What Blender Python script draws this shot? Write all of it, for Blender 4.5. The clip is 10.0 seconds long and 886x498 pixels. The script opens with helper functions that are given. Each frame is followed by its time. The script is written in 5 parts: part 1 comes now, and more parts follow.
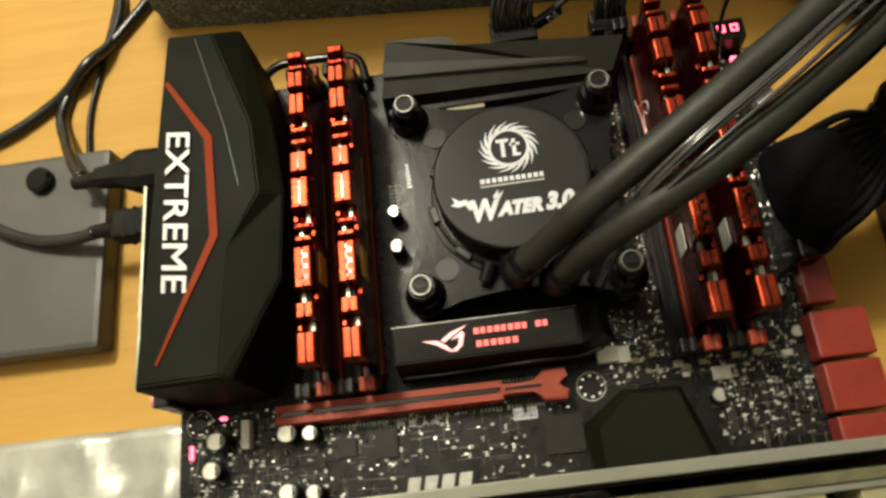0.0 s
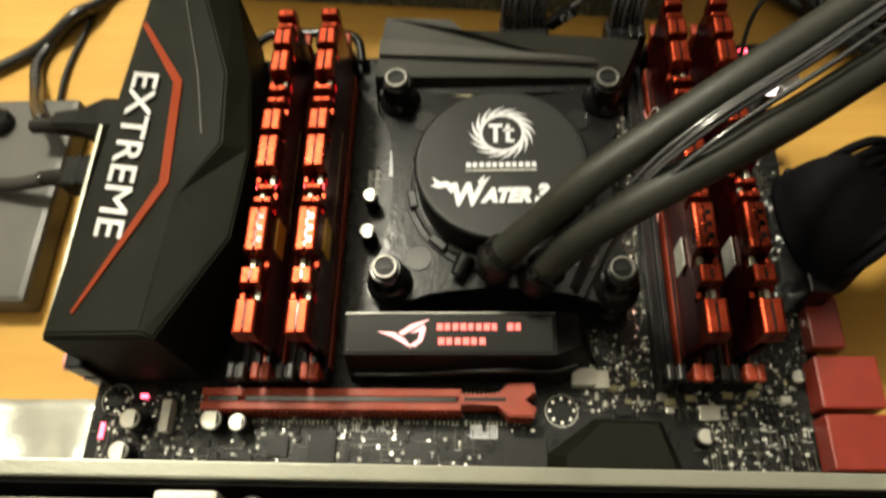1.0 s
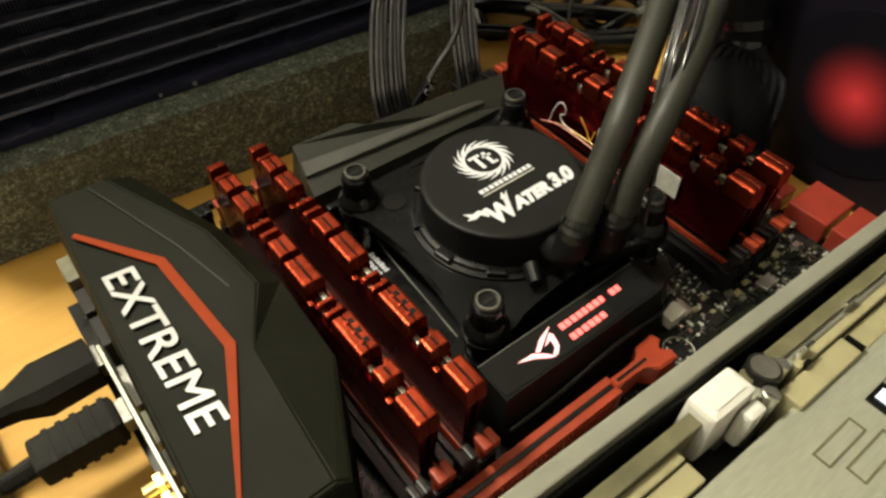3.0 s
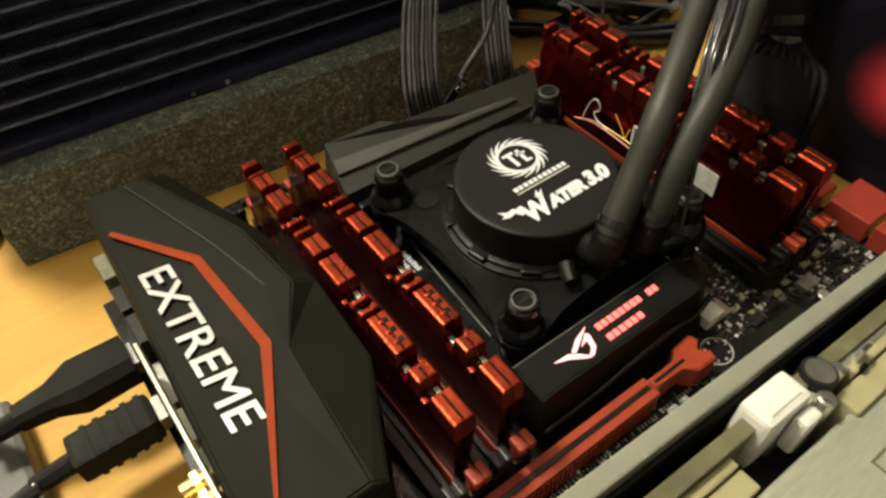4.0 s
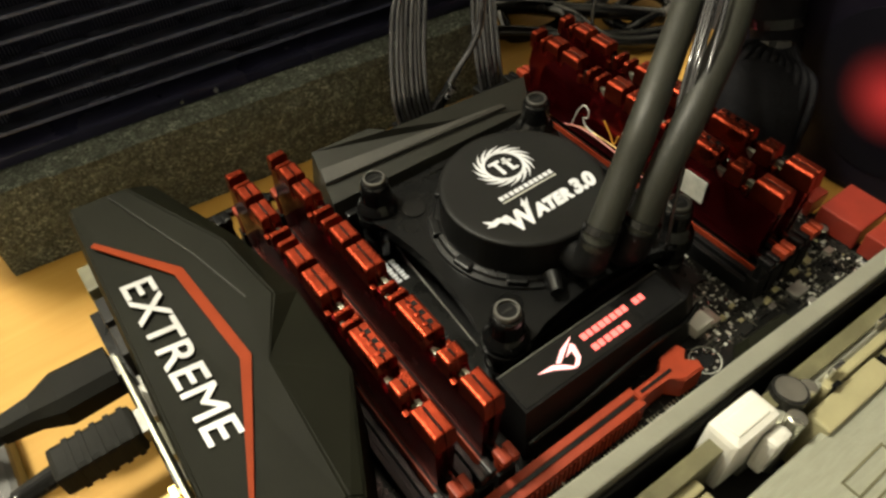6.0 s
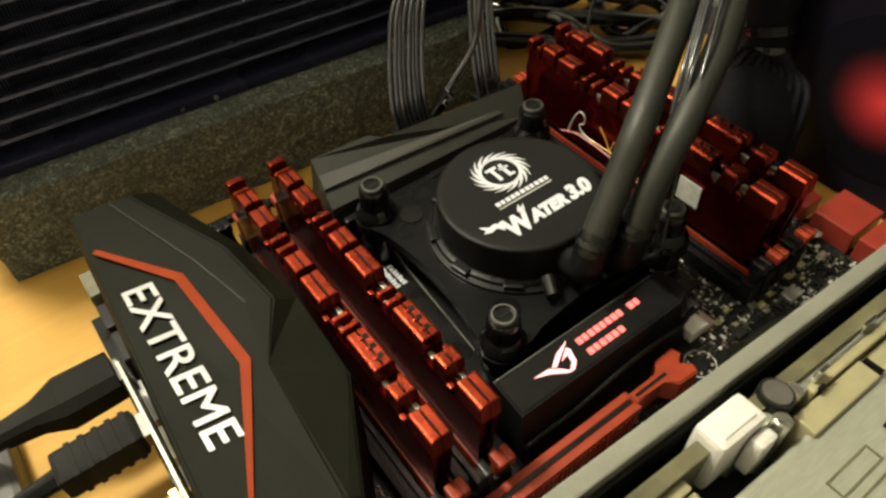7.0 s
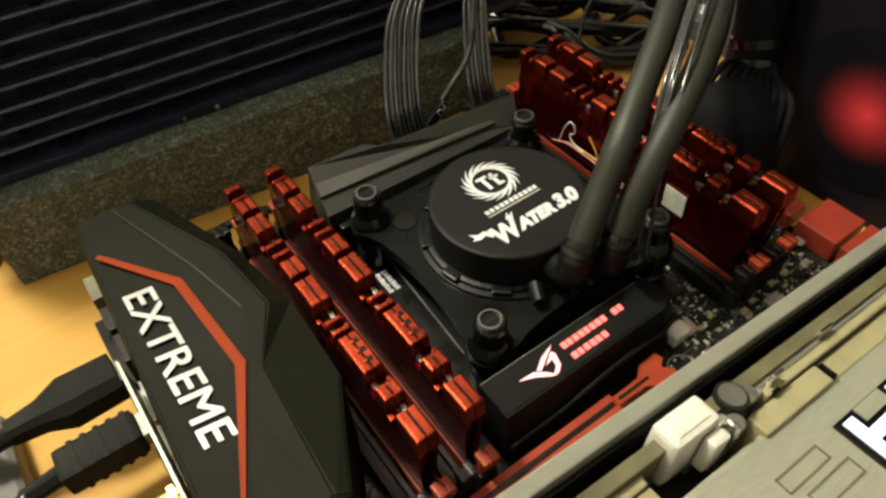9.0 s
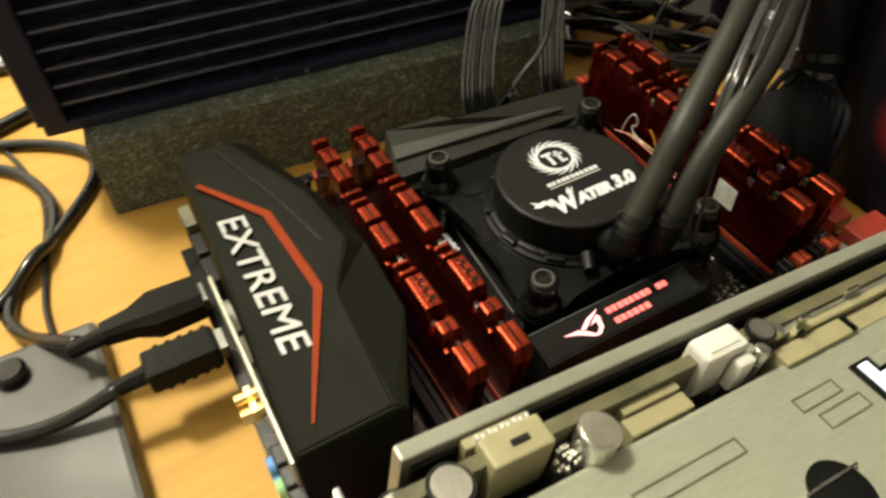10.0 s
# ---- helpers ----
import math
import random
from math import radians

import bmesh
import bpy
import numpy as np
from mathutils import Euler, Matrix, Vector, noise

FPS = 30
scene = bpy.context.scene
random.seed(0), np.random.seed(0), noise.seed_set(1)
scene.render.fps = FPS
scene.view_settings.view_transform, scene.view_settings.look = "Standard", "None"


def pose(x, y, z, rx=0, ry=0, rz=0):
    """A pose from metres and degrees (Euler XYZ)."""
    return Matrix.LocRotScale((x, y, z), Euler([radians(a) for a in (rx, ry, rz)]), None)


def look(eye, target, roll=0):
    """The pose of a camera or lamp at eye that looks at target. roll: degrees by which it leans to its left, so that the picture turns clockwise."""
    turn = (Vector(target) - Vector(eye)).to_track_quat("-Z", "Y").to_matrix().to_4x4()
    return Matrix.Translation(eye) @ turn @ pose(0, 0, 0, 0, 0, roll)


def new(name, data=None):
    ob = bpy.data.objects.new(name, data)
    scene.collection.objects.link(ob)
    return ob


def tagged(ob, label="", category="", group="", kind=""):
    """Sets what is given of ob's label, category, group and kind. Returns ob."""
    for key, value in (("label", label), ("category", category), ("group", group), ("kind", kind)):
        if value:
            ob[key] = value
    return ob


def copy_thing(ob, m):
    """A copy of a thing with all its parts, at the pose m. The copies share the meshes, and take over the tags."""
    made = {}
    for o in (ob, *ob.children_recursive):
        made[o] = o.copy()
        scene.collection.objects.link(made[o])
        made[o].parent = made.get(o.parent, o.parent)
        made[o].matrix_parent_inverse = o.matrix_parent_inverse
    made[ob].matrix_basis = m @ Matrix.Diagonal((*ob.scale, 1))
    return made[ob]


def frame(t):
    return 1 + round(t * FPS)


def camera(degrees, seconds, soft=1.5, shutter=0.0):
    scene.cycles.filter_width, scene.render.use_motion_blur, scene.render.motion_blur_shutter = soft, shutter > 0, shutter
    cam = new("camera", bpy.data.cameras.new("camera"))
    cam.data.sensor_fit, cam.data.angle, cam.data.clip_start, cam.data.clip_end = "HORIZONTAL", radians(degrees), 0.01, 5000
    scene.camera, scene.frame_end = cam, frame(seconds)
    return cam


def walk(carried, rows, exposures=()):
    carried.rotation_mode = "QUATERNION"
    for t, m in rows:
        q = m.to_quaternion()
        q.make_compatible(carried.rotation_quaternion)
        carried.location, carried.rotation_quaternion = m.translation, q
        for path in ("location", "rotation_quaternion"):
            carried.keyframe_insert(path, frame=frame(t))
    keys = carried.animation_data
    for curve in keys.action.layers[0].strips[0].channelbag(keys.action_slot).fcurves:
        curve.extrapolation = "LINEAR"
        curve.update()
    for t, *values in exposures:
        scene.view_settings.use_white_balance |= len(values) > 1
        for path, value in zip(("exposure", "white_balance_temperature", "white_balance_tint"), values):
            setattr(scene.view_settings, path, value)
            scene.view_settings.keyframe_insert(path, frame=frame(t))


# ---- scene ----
cam = camera(62.7, 10.0, soft=2.65, shutter=0.5)
PATH = [
    (0, (-0.03, -0.044, 0.315), (-0.188, 0.635, -1.559), -19.9),
    (0.5, (-0.025, -0.036, 0.303), (-0.153, 0.609, -1.585), -13.2),
    (1, (-0.026, -0.062, 0.274), (-0.157, 0.79, -1.531), -8.3),
    (1.5, (-0.089, -0.087, 0.273), (0.164, 1.086, -1.327), -6.7),
    (1.6, (-0.101, -0.081, 0.272), (0.248, 1.047, -1.342), -5.3),
    (2, (-0.136, -0.07, 0.263), (0.522, 1.002, -1.291), -1.4),
    (2.5, (-0.15, -0.07, 0.25), (0.637, 0.987, -1.254), -1.5),
    (3, (-0.167, -0.071, 0.238), (0.633, 0.992, -1.256), -1.0),
    (4.5, (-0.169, -0.066, 0.236), (0.558, 1.046, -1.259), -3.8),
    (5, (-0.167, -0.067, 0.235), (0.564, 1.048, -1.257), -3.9),
    (5.5, (-0.163, -0.068, 0.236), (0.568, 1.044, -1.257), -3.9),
    (6, (-0.161, -0.069, 0.237), (0.575, 1.04, -1.256), -3.7),
    (7.5, (-0.161, -0.072, 0.241), (0.58, 1.047, -1.241), -3.9),
    (8, (-0.16, -0.073, 0.242), (0.581, 1.047, -1.24), -3.8),
    (8.5, (-0.159, -0.076, 0.244), (0.577, 1.048, -1.237), -4.0),
    (9, (-0.159, -0.079, 0.247), (0.572, 1.052, -1.231), -4.1),
    (9.5, (-0.169, -0.086, 0.25), (0.555, 1.062, -1.219), -2.7),
    (10, (-0.183, -0.1, 0.253), (0.462, 1.1, -1.211), -1.3),
]
walk(cam, [(t, look(eye, target, roll)) for t, eye, target, roll in PATH],
     [(0, -0.42), (0.5, -0.3), (1.0, -0.1), (1.5, 0.0), (2.0, 0.0), (10.0, 0.0)])



# ---- world, lamps, exposure ----
scene.view_settings.exposure = 0.0
world = bpy.data.worlds.new("night_room")
world.use_nodes = True
scene.world = world
world.node_tree.nodes["Background"].inputs[0].default_value = (0.9, 0.75, 0.55, 1)
world.node_tree.nodes["Background"].inputs[1].default_value = 0.02


def lamp(name, kind, where, to, power, colour, size=0.2):
    data = bpy.data.lights.new(name, kind)
    data.energy, data.color = power, colour
    if kind == "AREA":
        data.shape, data.size = "DISK", size
    else:
        data.shadow_soft_size = size
    ob = new(name, data)
    ob.matrix_world = look(where, to)
    return ob


LAMP_AT = (-0.46, 0.70, 1.45)
lamp("ceiling_lamp_light", "POINT", LAMP_AT, (0, 0.1, 0), 134, (1.0, 0.95, 0.77), 0.12)

# ---- materials ----


def material(name, colour, rough=0.5, metal=0.0, vary=0.15, scale=60.0, bump=0.0, bump_scale=300.0,
             emit=None, emit_strength=0.0, coat=0.0, stain=0.0, spec=0.5):
    m = bpy.data.materials.new(name)
    m.use_nodes = True
    nt = m.node_tree
    b = nt.nodes["Principled BSDF"]
    tc = nt.nodes.new("ShaderNodeTexCoord")
    n1 = nt.nodes.new("ShaderNodeTexNoise")
    n1.inputs["Scale"].default_value, n1.inputs["Detail"].default_value = scale, 6
    nt.links.new(tc.outputs["Object"], n1.inputs["Vector"])
    ramp = nt.nodes.new("ShaderNodeMapRange")
    ramp.inputs["To Min"].default_value, ramp.inputs["To Max"].default_value = 1 - vary, 1 + vary
    ramp.inputs["From Min"].default_value, ramp.inputs["From Max"].default_value = 0.3, 0.7
    nt.links.new(n1.outputs["Fac"], ramp.inputs["Value"])
    mul = nt.nodes.new("ShaderNodeVectorMath")
    mul.operation = "SCALE"
    mul.inputs[0].default_value = colour[:3]
    nt.links.new(ramp.outputs["Result"], mul.inputs["Scale"])
    nt.links.new(mul.outputs["Vector"], b.inputs["Base Color"])
    b.inputs["Metallic"].default_value = metal
    b.inputs["Specular IOR Level"].default_value = spec
    b.inputs["Coat Weight"].default_value = coat
    b.inputs["Coat Roughness"].default_value = 0.12
    n2 = nt.nodes.new("ShaderNodeTexNoise")
    n2.inputs["Scale"].default_value, n2.inputs["Detail"].default_value = scale * 0.35, 4
    nt.links.new(tc.outputs["Object"], n2.inputs["Vector"])
    r2 = nt.nodes.new("ShaderNodeMapRange")
    r2.inputs["From Min"].default_value, r2.inputs["From Max"].default_value = 0.3, 0.7
    r2.inputs["To Min"].default_value, r2.inputs["To Max"].default_value = max(rough - 0.08, 0.02), min(rough + 0.08, 1)
    nt.links.new(n2.outputs["Fac"], r2.inputs["Value"])
    nt.links.new(r2.outputs["Result"], b.inputs["Roughness"])
    if bump:
        n3 = nt.nodes.new("ShaderNodeTexNoise")
        n3.inputs["Scale"].default_value, n3.inputs["Detail"].default_value = bump_scale, 5
        nt.links.new(tc.outputs["Object"], n3.inputs["Vector"])
        bp = nt.nodes.new("ShaderNodeBump")
        bp.inputs["Strength"].default_value, bp.inputs["Distance"].default_value = bump, 0.001
        nt.links.new(n3.outputs["Fac"], bp.inputs["Height"])
        nt.links.new(bp.outputs["Normal"], b.inputs["Normal"])
    if emit:
        b.inputs["Emission Color"].default_value = (*emit, 1)
        b.inputs["Emission Strength"].default_value = emit_strength
    return m


def desk_wood():
    m = material("desk_laminate", (0.62, 0.36, 0.13), 0.55, 0, 0.05, 9, 0.06, 900, spec=0.25)
    nt = m.node_tree
    b = nt.nodes["Principled BSDF"]
    tc = nt.nodes.new("ShaderNodeTexCoord")
    mp = nt.nodes.new("ShaderNodeMapping")
    mp.inputs["Scale"].default_value = (6, 90, 6)
    n = nt.nodes.new("ShaderNodeTexNoise")
    n.inputs["Scale"].default_value, n.inputs["Detail"].default_value, n.inputs["Distortion"].default_value = 2.0, 8, 0.6
    nt.links.new(tc.outputs["Object"], mp.inputs["Vector"])
    nt.links.new(mp.outputs["Vector"], n.inputs["Vector"])
    cr = nt.nodes.new("ShaderNodeValToRGB")
    cr.color_ramp.elements[0].position, cr.color_ramp.elements[0].color = 0.32, (0.445, 0.245, 0.046, 1)
    cr.color_ramp.elements[1].position, cr.color_ramp.elements[1].color = 0.68, (0.490, 0.282, 0.060, 1)
    nt.links.new(n.outputs["Fac"], cr.inputs["Fac"])
    nt.links.new(cr.outputs["Color"], b.inputs["Base Color"])
    return m


def brushed(name, colour, rough, metal):
    """Satin surface with fine streaks along its length."""
    m = material(name, colour, rough, metal, 0.10, 24, 0.10, 1600)
    nt = m.node_tree
    b = nt.nodes["Principled BSDF"]
    tc = nt.nodes.new("ShaderNodeTexCoord")
    mp = nt.nodes.new("ShaderNodeMapping")
    mp.inputs["Scale"].default_value = (30, 1500, 1500)
    n = nt.nodes.new("ShaderNodeTexNoise")
    n.inputs["Scale"].default_value, n.inputs["Detail"].default_value = 1.0, 3
    nt.links.new(tc.outputs["Object"], mp.inputs["Vector"])
    nt.links.new(mp.outputs["Vector"], n.inputs["Vector"])
    cr = nt.nodes.new("ShaderNodeValToRGB")
    cr.color_ramp.elements[0].position, cr.color_ramp.elements[0].color = 0.30, (*[c * 0.92 for c in colour], 1)
    cr.color_ramp.elements[1].position, cr.color_ramp.elements[1].color = 0.70, (*[min(c * 1.08, 1) for c in colour], 1)
    nt.links.new(n.outputs["Fac"], cr.inputs["Fac"])
    nt.links.new(cr.outputs["Color"], b.inputs["Base Color"])
    return m


def foam_skin():
    """Dark open-cell foam: near-black pits with scattered paler cell walls."""
    m = material("charcoal_packing_foam", (0.09, 0.10, 0.075), 0.9, 0, 0.5, 500, 1.0, 900, spec=0.25)
    nt = m.node_tree
    b = nt.nodes["Principled BSDF"]
    tc = nt.nodes.new("ShaderNodeTexCoord")
    cells = nt.nodes.new("ShaderNodeTexVoronoi")
    cells.inputs["Scale"].default_value = 900
    n = nt.nodes.new("ShaderNodeTexNoise")
    n.inputs["Scale"].default_value, n.inputs["Detail"].default_value = 170, 5
    nt.links.new(tc.outputs["Object"], cells.inputs["Vector"])
    nt.links.new(tc.outputs["Object"], n.inputs["Vector"])
    sep = nt.nodes.new("ShaderNodeSeparateColor")
    nt.links.new(cells.outputs["Color"], sep.inputs["Color"])
    mul = nt.nodes.new("ShaderNodeMath")
    mul.operation = "MULTIPLY"
    nt.links.new(sep.outputs["Red"], mul.inputs[0])
    nt.links.new(n.outputs["Fac"], mul.inputs[1])
    cr = nt.nodes.new("ShaderNodeValToRGB")
    cr.color_ramp.elements[0].position, cr.color_ramp.elements[0].color = 0.10, (0.068, 0.076, 0.060, 1)
    cr.color_ramp.elements[1].position, cr.color_ramp.elements[1].color = 0.70, (0.34, 0.37, 0.31, 1)
    mid = cr.color_ramp.elements.new(0.36)
    mid.color = (0.130, 0.146, 0.120, 1)
    nt.links.new(mul.outputs[0], cr.inputs["Fac"])
    nt.links.new(cr.outputs["Color"], b.inputs["Base Color"])
    return m


M = {
    "desk": desk_wood(),
    "pcb": material("black_circuit_board", (0.0045, 0.0045, 0.004), 0.30, 0, 0.5, 260, 0.12, 900, spec=0.22),
    "cover": material("matte_black_cover", (0.0064, 0.0067, 0.0037), 0.60, 0, 0.16, 40, 0.12, 2500, spec=0.08),
    "sink": material("anodised_dark_heatsink", (0.021, 0.021, 0.0170), 0.42, 0.2, 0.12, 60, 0.12, 1800, spec=0.3),
    "gloss": material("glossy_black_plastic", (0.005, 0.005, 0.005), 0.14, 0, 0.2, 80, 0.04, 400, spec=0.35),
    "black": material("black_plastic", (0.0045, 0.0045, 0.0045), 0.30, 0, 0.2, 90, 0.06, 900, spec=0.22),
    "cap": material("satin_black_cap", (0.0042, 0.0042, 0.0038), 0.46, 0, 0.15, 50, 0.08, 3000, spec=0.20),
    "bracket": material("glossy_moulded_bracket", (0.006, 0.006, 0.006), 0.20, 0, 0.2, 80, 0.08, 500, spec=0.14),
    "plug": material("soft_black_plug", (0.0060, 0.0060, 0.0045), 0.65, 0, 0.2, 90, 0.10, 900, spec=0.12),
    "arm": material("moulded_black_bracket", (0.006, 0.006, 0.006), 0.42, 0, 0.2, 80, 0.06, 700, spec=0.10),
    # louvre base colour raised over the radiator paint to carry its pale highlights
    "louvre": material("highlit_black_louvre", (0.040, 0.045, 0.080), 0.28, 0.0, 0.25, 60, 0.05, 600),
    "fin_edge": material("thin_metal_fin", (0.09, 0.095, 0.13), 0.30, 0.6, 0.35, 90),
    "thin": material("glossy_wire_sleeve", (0.032, 0.032, 0.034), 0.20, 0, 0.2, 120, spec=0.9),
    "screw": material("darkened_steel_screw", (0.15, 0.147, 0.135), 0.42, 1.0, 0.15, 150, 0.1, 700),
    "deep_red": material("dark_red_socket_plastic", (0.200, 0.024, 0.014), 0.38, 0, 0.10, 120, 0.05, 800, spec=0.40),
    "rubber": material("black_rubber_hose", (0.0150, 0.0153, 0.0110), 0.55, 0, 0.2, 70, 0.12, 600, spec=0.35),
    "wire": material("black_wire_sleeve", (0.007, 0.007, 0.007), 0.24, 0, 0.2, 120),
    "braid": material("black_braided_sleeve", (0.0034, 0.0033, 0.0044), 0.6, 0, 0.5, 900, 0.6, 1500, spec=0.10),
    "red": material("red_plastic", (0.235, 0.031, 0.011), 0.46, 0, 0.10, 120, 0.05, 800, spec=0.25),
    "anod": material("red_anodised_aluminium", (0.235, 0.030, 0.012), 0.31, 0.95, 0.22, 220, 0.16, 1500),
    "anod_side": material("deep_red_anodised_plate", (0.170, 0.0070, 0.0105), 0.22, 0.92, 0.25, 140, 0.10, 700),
    "stripe": material("red_painted_stripe", (0.205, 0.030, 0.0075), 0.55, 0, 0.06, 90, spec=0.06),
    "white_ink": material("white_printed_ink", (0.58, 0.59, 0.62), 0.30, 0, 0.08, 300),
    "silver_ink": material("silver_printed_ink", (0.37, 0.37, 0.37), 0.34, 0.25, 0.10, 300),
    "grey_ink": material("pale_silkscreen_ink", (0.42, 0.42, 0.37), 0.55, 0, 0.2, 300),
    "silver": material("bright_metal", (0.75, 0.74, 0.68), 0.26, 1.0, 0.12, 200, 0.1, 900),
    "steel": material("dull_steel", (0.50, 0.49, 0.44), 0.36, 1.0, 0.15, 150, 0.1, 700),
    "clip": material("dull_metal_clip", (0.30, 0.30, 0.24), 0.42, 0.8, 0.2, 200),
    "gold": material("gold_plated_contact", (0.60, 0.43, 0.17), 0.34, 1.0, 0.12, 200),
    "white": material("white_plastic", (0.56, 0.55, 0.50), 0.40, 0, 0.06, 100, 0.05, 700),
    "cream": material("cream_board_component", (0.27, 0.245, 0.135), 0.50, 0, 0.10, 130, 0.08, 800),
    "shroud": brushed("grey_satin_shroud", (0.27, 0.275, 0.215), 0.40, 0.2),
    "plate": material("grey_metal_backplate", (0.27, 0.27, 0.22), 0.36, 0.4, 0.12, 60, 0.08, 1200),
    "foam": foam_skin(),
    "fin": material("black_radiator_paint", (0.017, 0.0175, 0.036), 0.30, 0.0, 0.2, 60, 0.05, 600, spec=0.22),
    "trace": material("faint_copper_trace", (0.060, 0.058, 0.045), 0.4, 0, 0.4, 300),
    "navy": material("black_side_panel", (0.0065, 0.0055, 0.0110), 0.45, 0, 0.1, 20, spec=0.15),
    "olive": material("dusty_board_edge", (0.095, 0.088, 0.046), 0.5, 0, 0.3, 120, 0.2, 500),
    "chip": material("dark_chip_epoxy", (0.011, 0.0105, 0.0095), 0.45, 0, 0.2, 200, 0.1, 900, spec=0.18),
    "yellow": material("yellow_label", (0.70, 0.38, 0.04), 0.5, 0, 0.08, 200),
    "blue": material("blue_jack", (0.10, 0.25, 0.55), 0.4, 0, 0.08, 200),
    "green": material("green_jack", (0.25, 0.50, 0.22), 0.4, 0, 0.08, 200),
    "pink": material("pink_jack", (0.70, 0.28, 0.25), 0.4, 0, 0.08, 200),
    "glow_red": material("lit_red_badge", (0.4, 0.05, 0.04), 0.4, 0, 0.05, 100, emit=(1.0, 0.16, 0.13), emit_strength=2.2),
    "glow_pink": material("lit_pale_badge", (0.5, 0.2, 0.2), 0.4, 0, 0.05, 100, emit=(1.0, 0.50, 0.46), emit_strength=1.9),
    "glow_white": material("lit_white_letters", (0.7, 0.7, 0.7), 0.4, 0, 0.05, 100, emit=(0.66, 0.80, 1.0), emit_strength=0.85),
    "led_white": material("white_indicator", (0.8, 0.8, 0.8), 0.3, 0, 0.05, 100, emit=(1.0, 0.82, 0.88), emit_strength=4),
    "led_red": material("red_indicator", (0.6, 0.05, 0.05), 0.3, 0, 0.05, 100, emit=(1.0, 0.10, 0.16), emit_strength=7),
    "wall": material("painted_wall", (0.70, 0.67, 0.62), 0.85, 0, 0.05, 6, 0.15, 120),
    "ceiling": material("white_ceiling_paint", (0.50, 0.49, 0.46), 0.9, 0, 0.04, 5, 0.1, 120),
    "carpet": material("dark_carpet", (0.035, 0.030, 0.032), 0.95, 0, 0.4, 200, 0.8, 500),
    "bag": material("silvery_plastic_bag", (0.42, 0.42, 0.37), 0.22, 0.35, 0.30, 30, 0.3, 90),
    "slab": material("dark_grey_box", (0.046, 0.044, 0.038), 0.5, 0, 0.12, 50, 0.1, 1500),
    "shade": material("lit_lamp_shade", (0.8, 0.75, 0.6), 0.5, 0, 0.05, 30, emit=(1.0, 0.8, 0.52), emit_strength=6),
}

# ---- mesh helpers ----
BASE = {}


def thing(name, at, label, category, group="", kind=""):
    ob = new(name)
    ob.empty_display_size = 0.02
    ob.location = at
    BASE[ob.name] = Vector(at)
    return tagged(ob, label, category, group, kind)


def part(name, bm, mat, parent=None, label="", smooth=False, data=None):
    """Links a bmesh, built in world coordinates, as one mesh under a thing or a part."""
    if data is None:
        data = bpy.data.meshes.new(name)
        bmesh.ops.recalc_face_normals(bm, faces=bm.faces)
        bm.to_mesh(data)
        bm.free()
        data.materials.append(M[mat])
        if smooth:
            data.shade_smooth()
    ob = new(name, data)
    if parent:
        ob.parent = parent
        ob.matrix_parent_inverse = Matrix.Translation(-BASE.get(parent.name, Vector((0, 0, 0))))
    return tagged(ob, label)


def structure(name, bm, mat, label, category):
    return tagged(part(name, bm, mat), label, category, kind="structure")


def box(bm, x0, x1, y0, y1, z0, z1, bevel=0.0, m=None):
    vs = [bm.verts.new((x, y, z)) for z in (z0, z1) for y in (y0, y1) for x in (x0, x1)]
    fs = [bm.faces.new([vs[i] for i in q]) for q in ((0, 2, 3, 1), (4, 5, 7, 6), (0, 1, 5, 4), (2, 6, 7, 3), (0, 4, 6, 2), (1, 3, 7, 5))]
    if bevel:
        es = {e for f in fs for e in f.edges}
        out = bmesh.ops.bevel(bm, geom=list(es), offset=bevel, segments=2, affect="EDGES", profile=0.6)
        vs = list({v for f in out["faces"] for v in f.verts} | {v for v in vs if v.is_valid})
    if m is not None:
        bmesh.ops.transform(bm, matrix=m, verts=vs)
    return bm


def bx(x0, x1, y0, y1, z0, z1, bevel=0.0, m=None):
    return box(bmesh.new(), x0, x1, y0, y1, z0, z1, bevel, m)


def cyl(bm, a, b, r0, r1=None, seg=24, cap=True):
    a, b = Vector(a), Vector(b)
    r1 = r0 if r1 is None else r1
    q = (b - a).to_track_quat("Z", "Y").to_matrix()
    rings = []
    for p, r in ((a, r0), (b, r1)):
        rings.append([bm.verts.new(p + q @ Vector((r * math.cos(2 * math.pi * i / seg), r * math.sin(2 * math.pi * i / seg), 0))) for i in range(seg)])
    for i in range(seg):
        j = (i + 1) % seg
        bm.faces.new((rings[0][i], rings[0][j], rings[1][j], rings[1][i]))
    if cap:
        bm.faces.new(rings[0][::-1])
        bm.faces.new(rings[1])
    return bm


def lathe(bm, profile, centre, seg=48):
    """A body of revolution about z from (radius, height) pairs."""
    cx, cy, cz = centre
    rings = [[bm.verts.new((cx + r * math.cos(2 * math.pi * i / seg), cy + r * math.sin(2 * math.pi * i / seg), cz + h)) for i in range(seg)] for r, h in profile]
    for k in range(len(rings) - 1):
        for i in range(seg):
            j = (i + 1) % seg
            bm.faces.new((rings[k][i], rings[k][j], rings[k + 1][j], rings[k + 1][i]))
    bm.faces.new(rings[0][::-1])
    bm.faces.new(rings[-1])
    return bm


def prism(bm, outline, z0, z1, top=None):
    """A slab over an outline; top: the outline of its upper face."""
    top = top or outline
    lo = [bm.verts.new((x, y, z0)) for x, y in outline]
    hi = [bm.verts.new((*p[:2], p[2] if len(p) > 2 else z1)) for p in top]
    n = len(lo)
    for i in range(n):
        j = (i + 1) % n
        bm.faces.new((lo[i], lo[j], hi[j], hi[i]))
    bm.faces.new(lo[::-1])
    bm.faces.new(hi)
    return bm


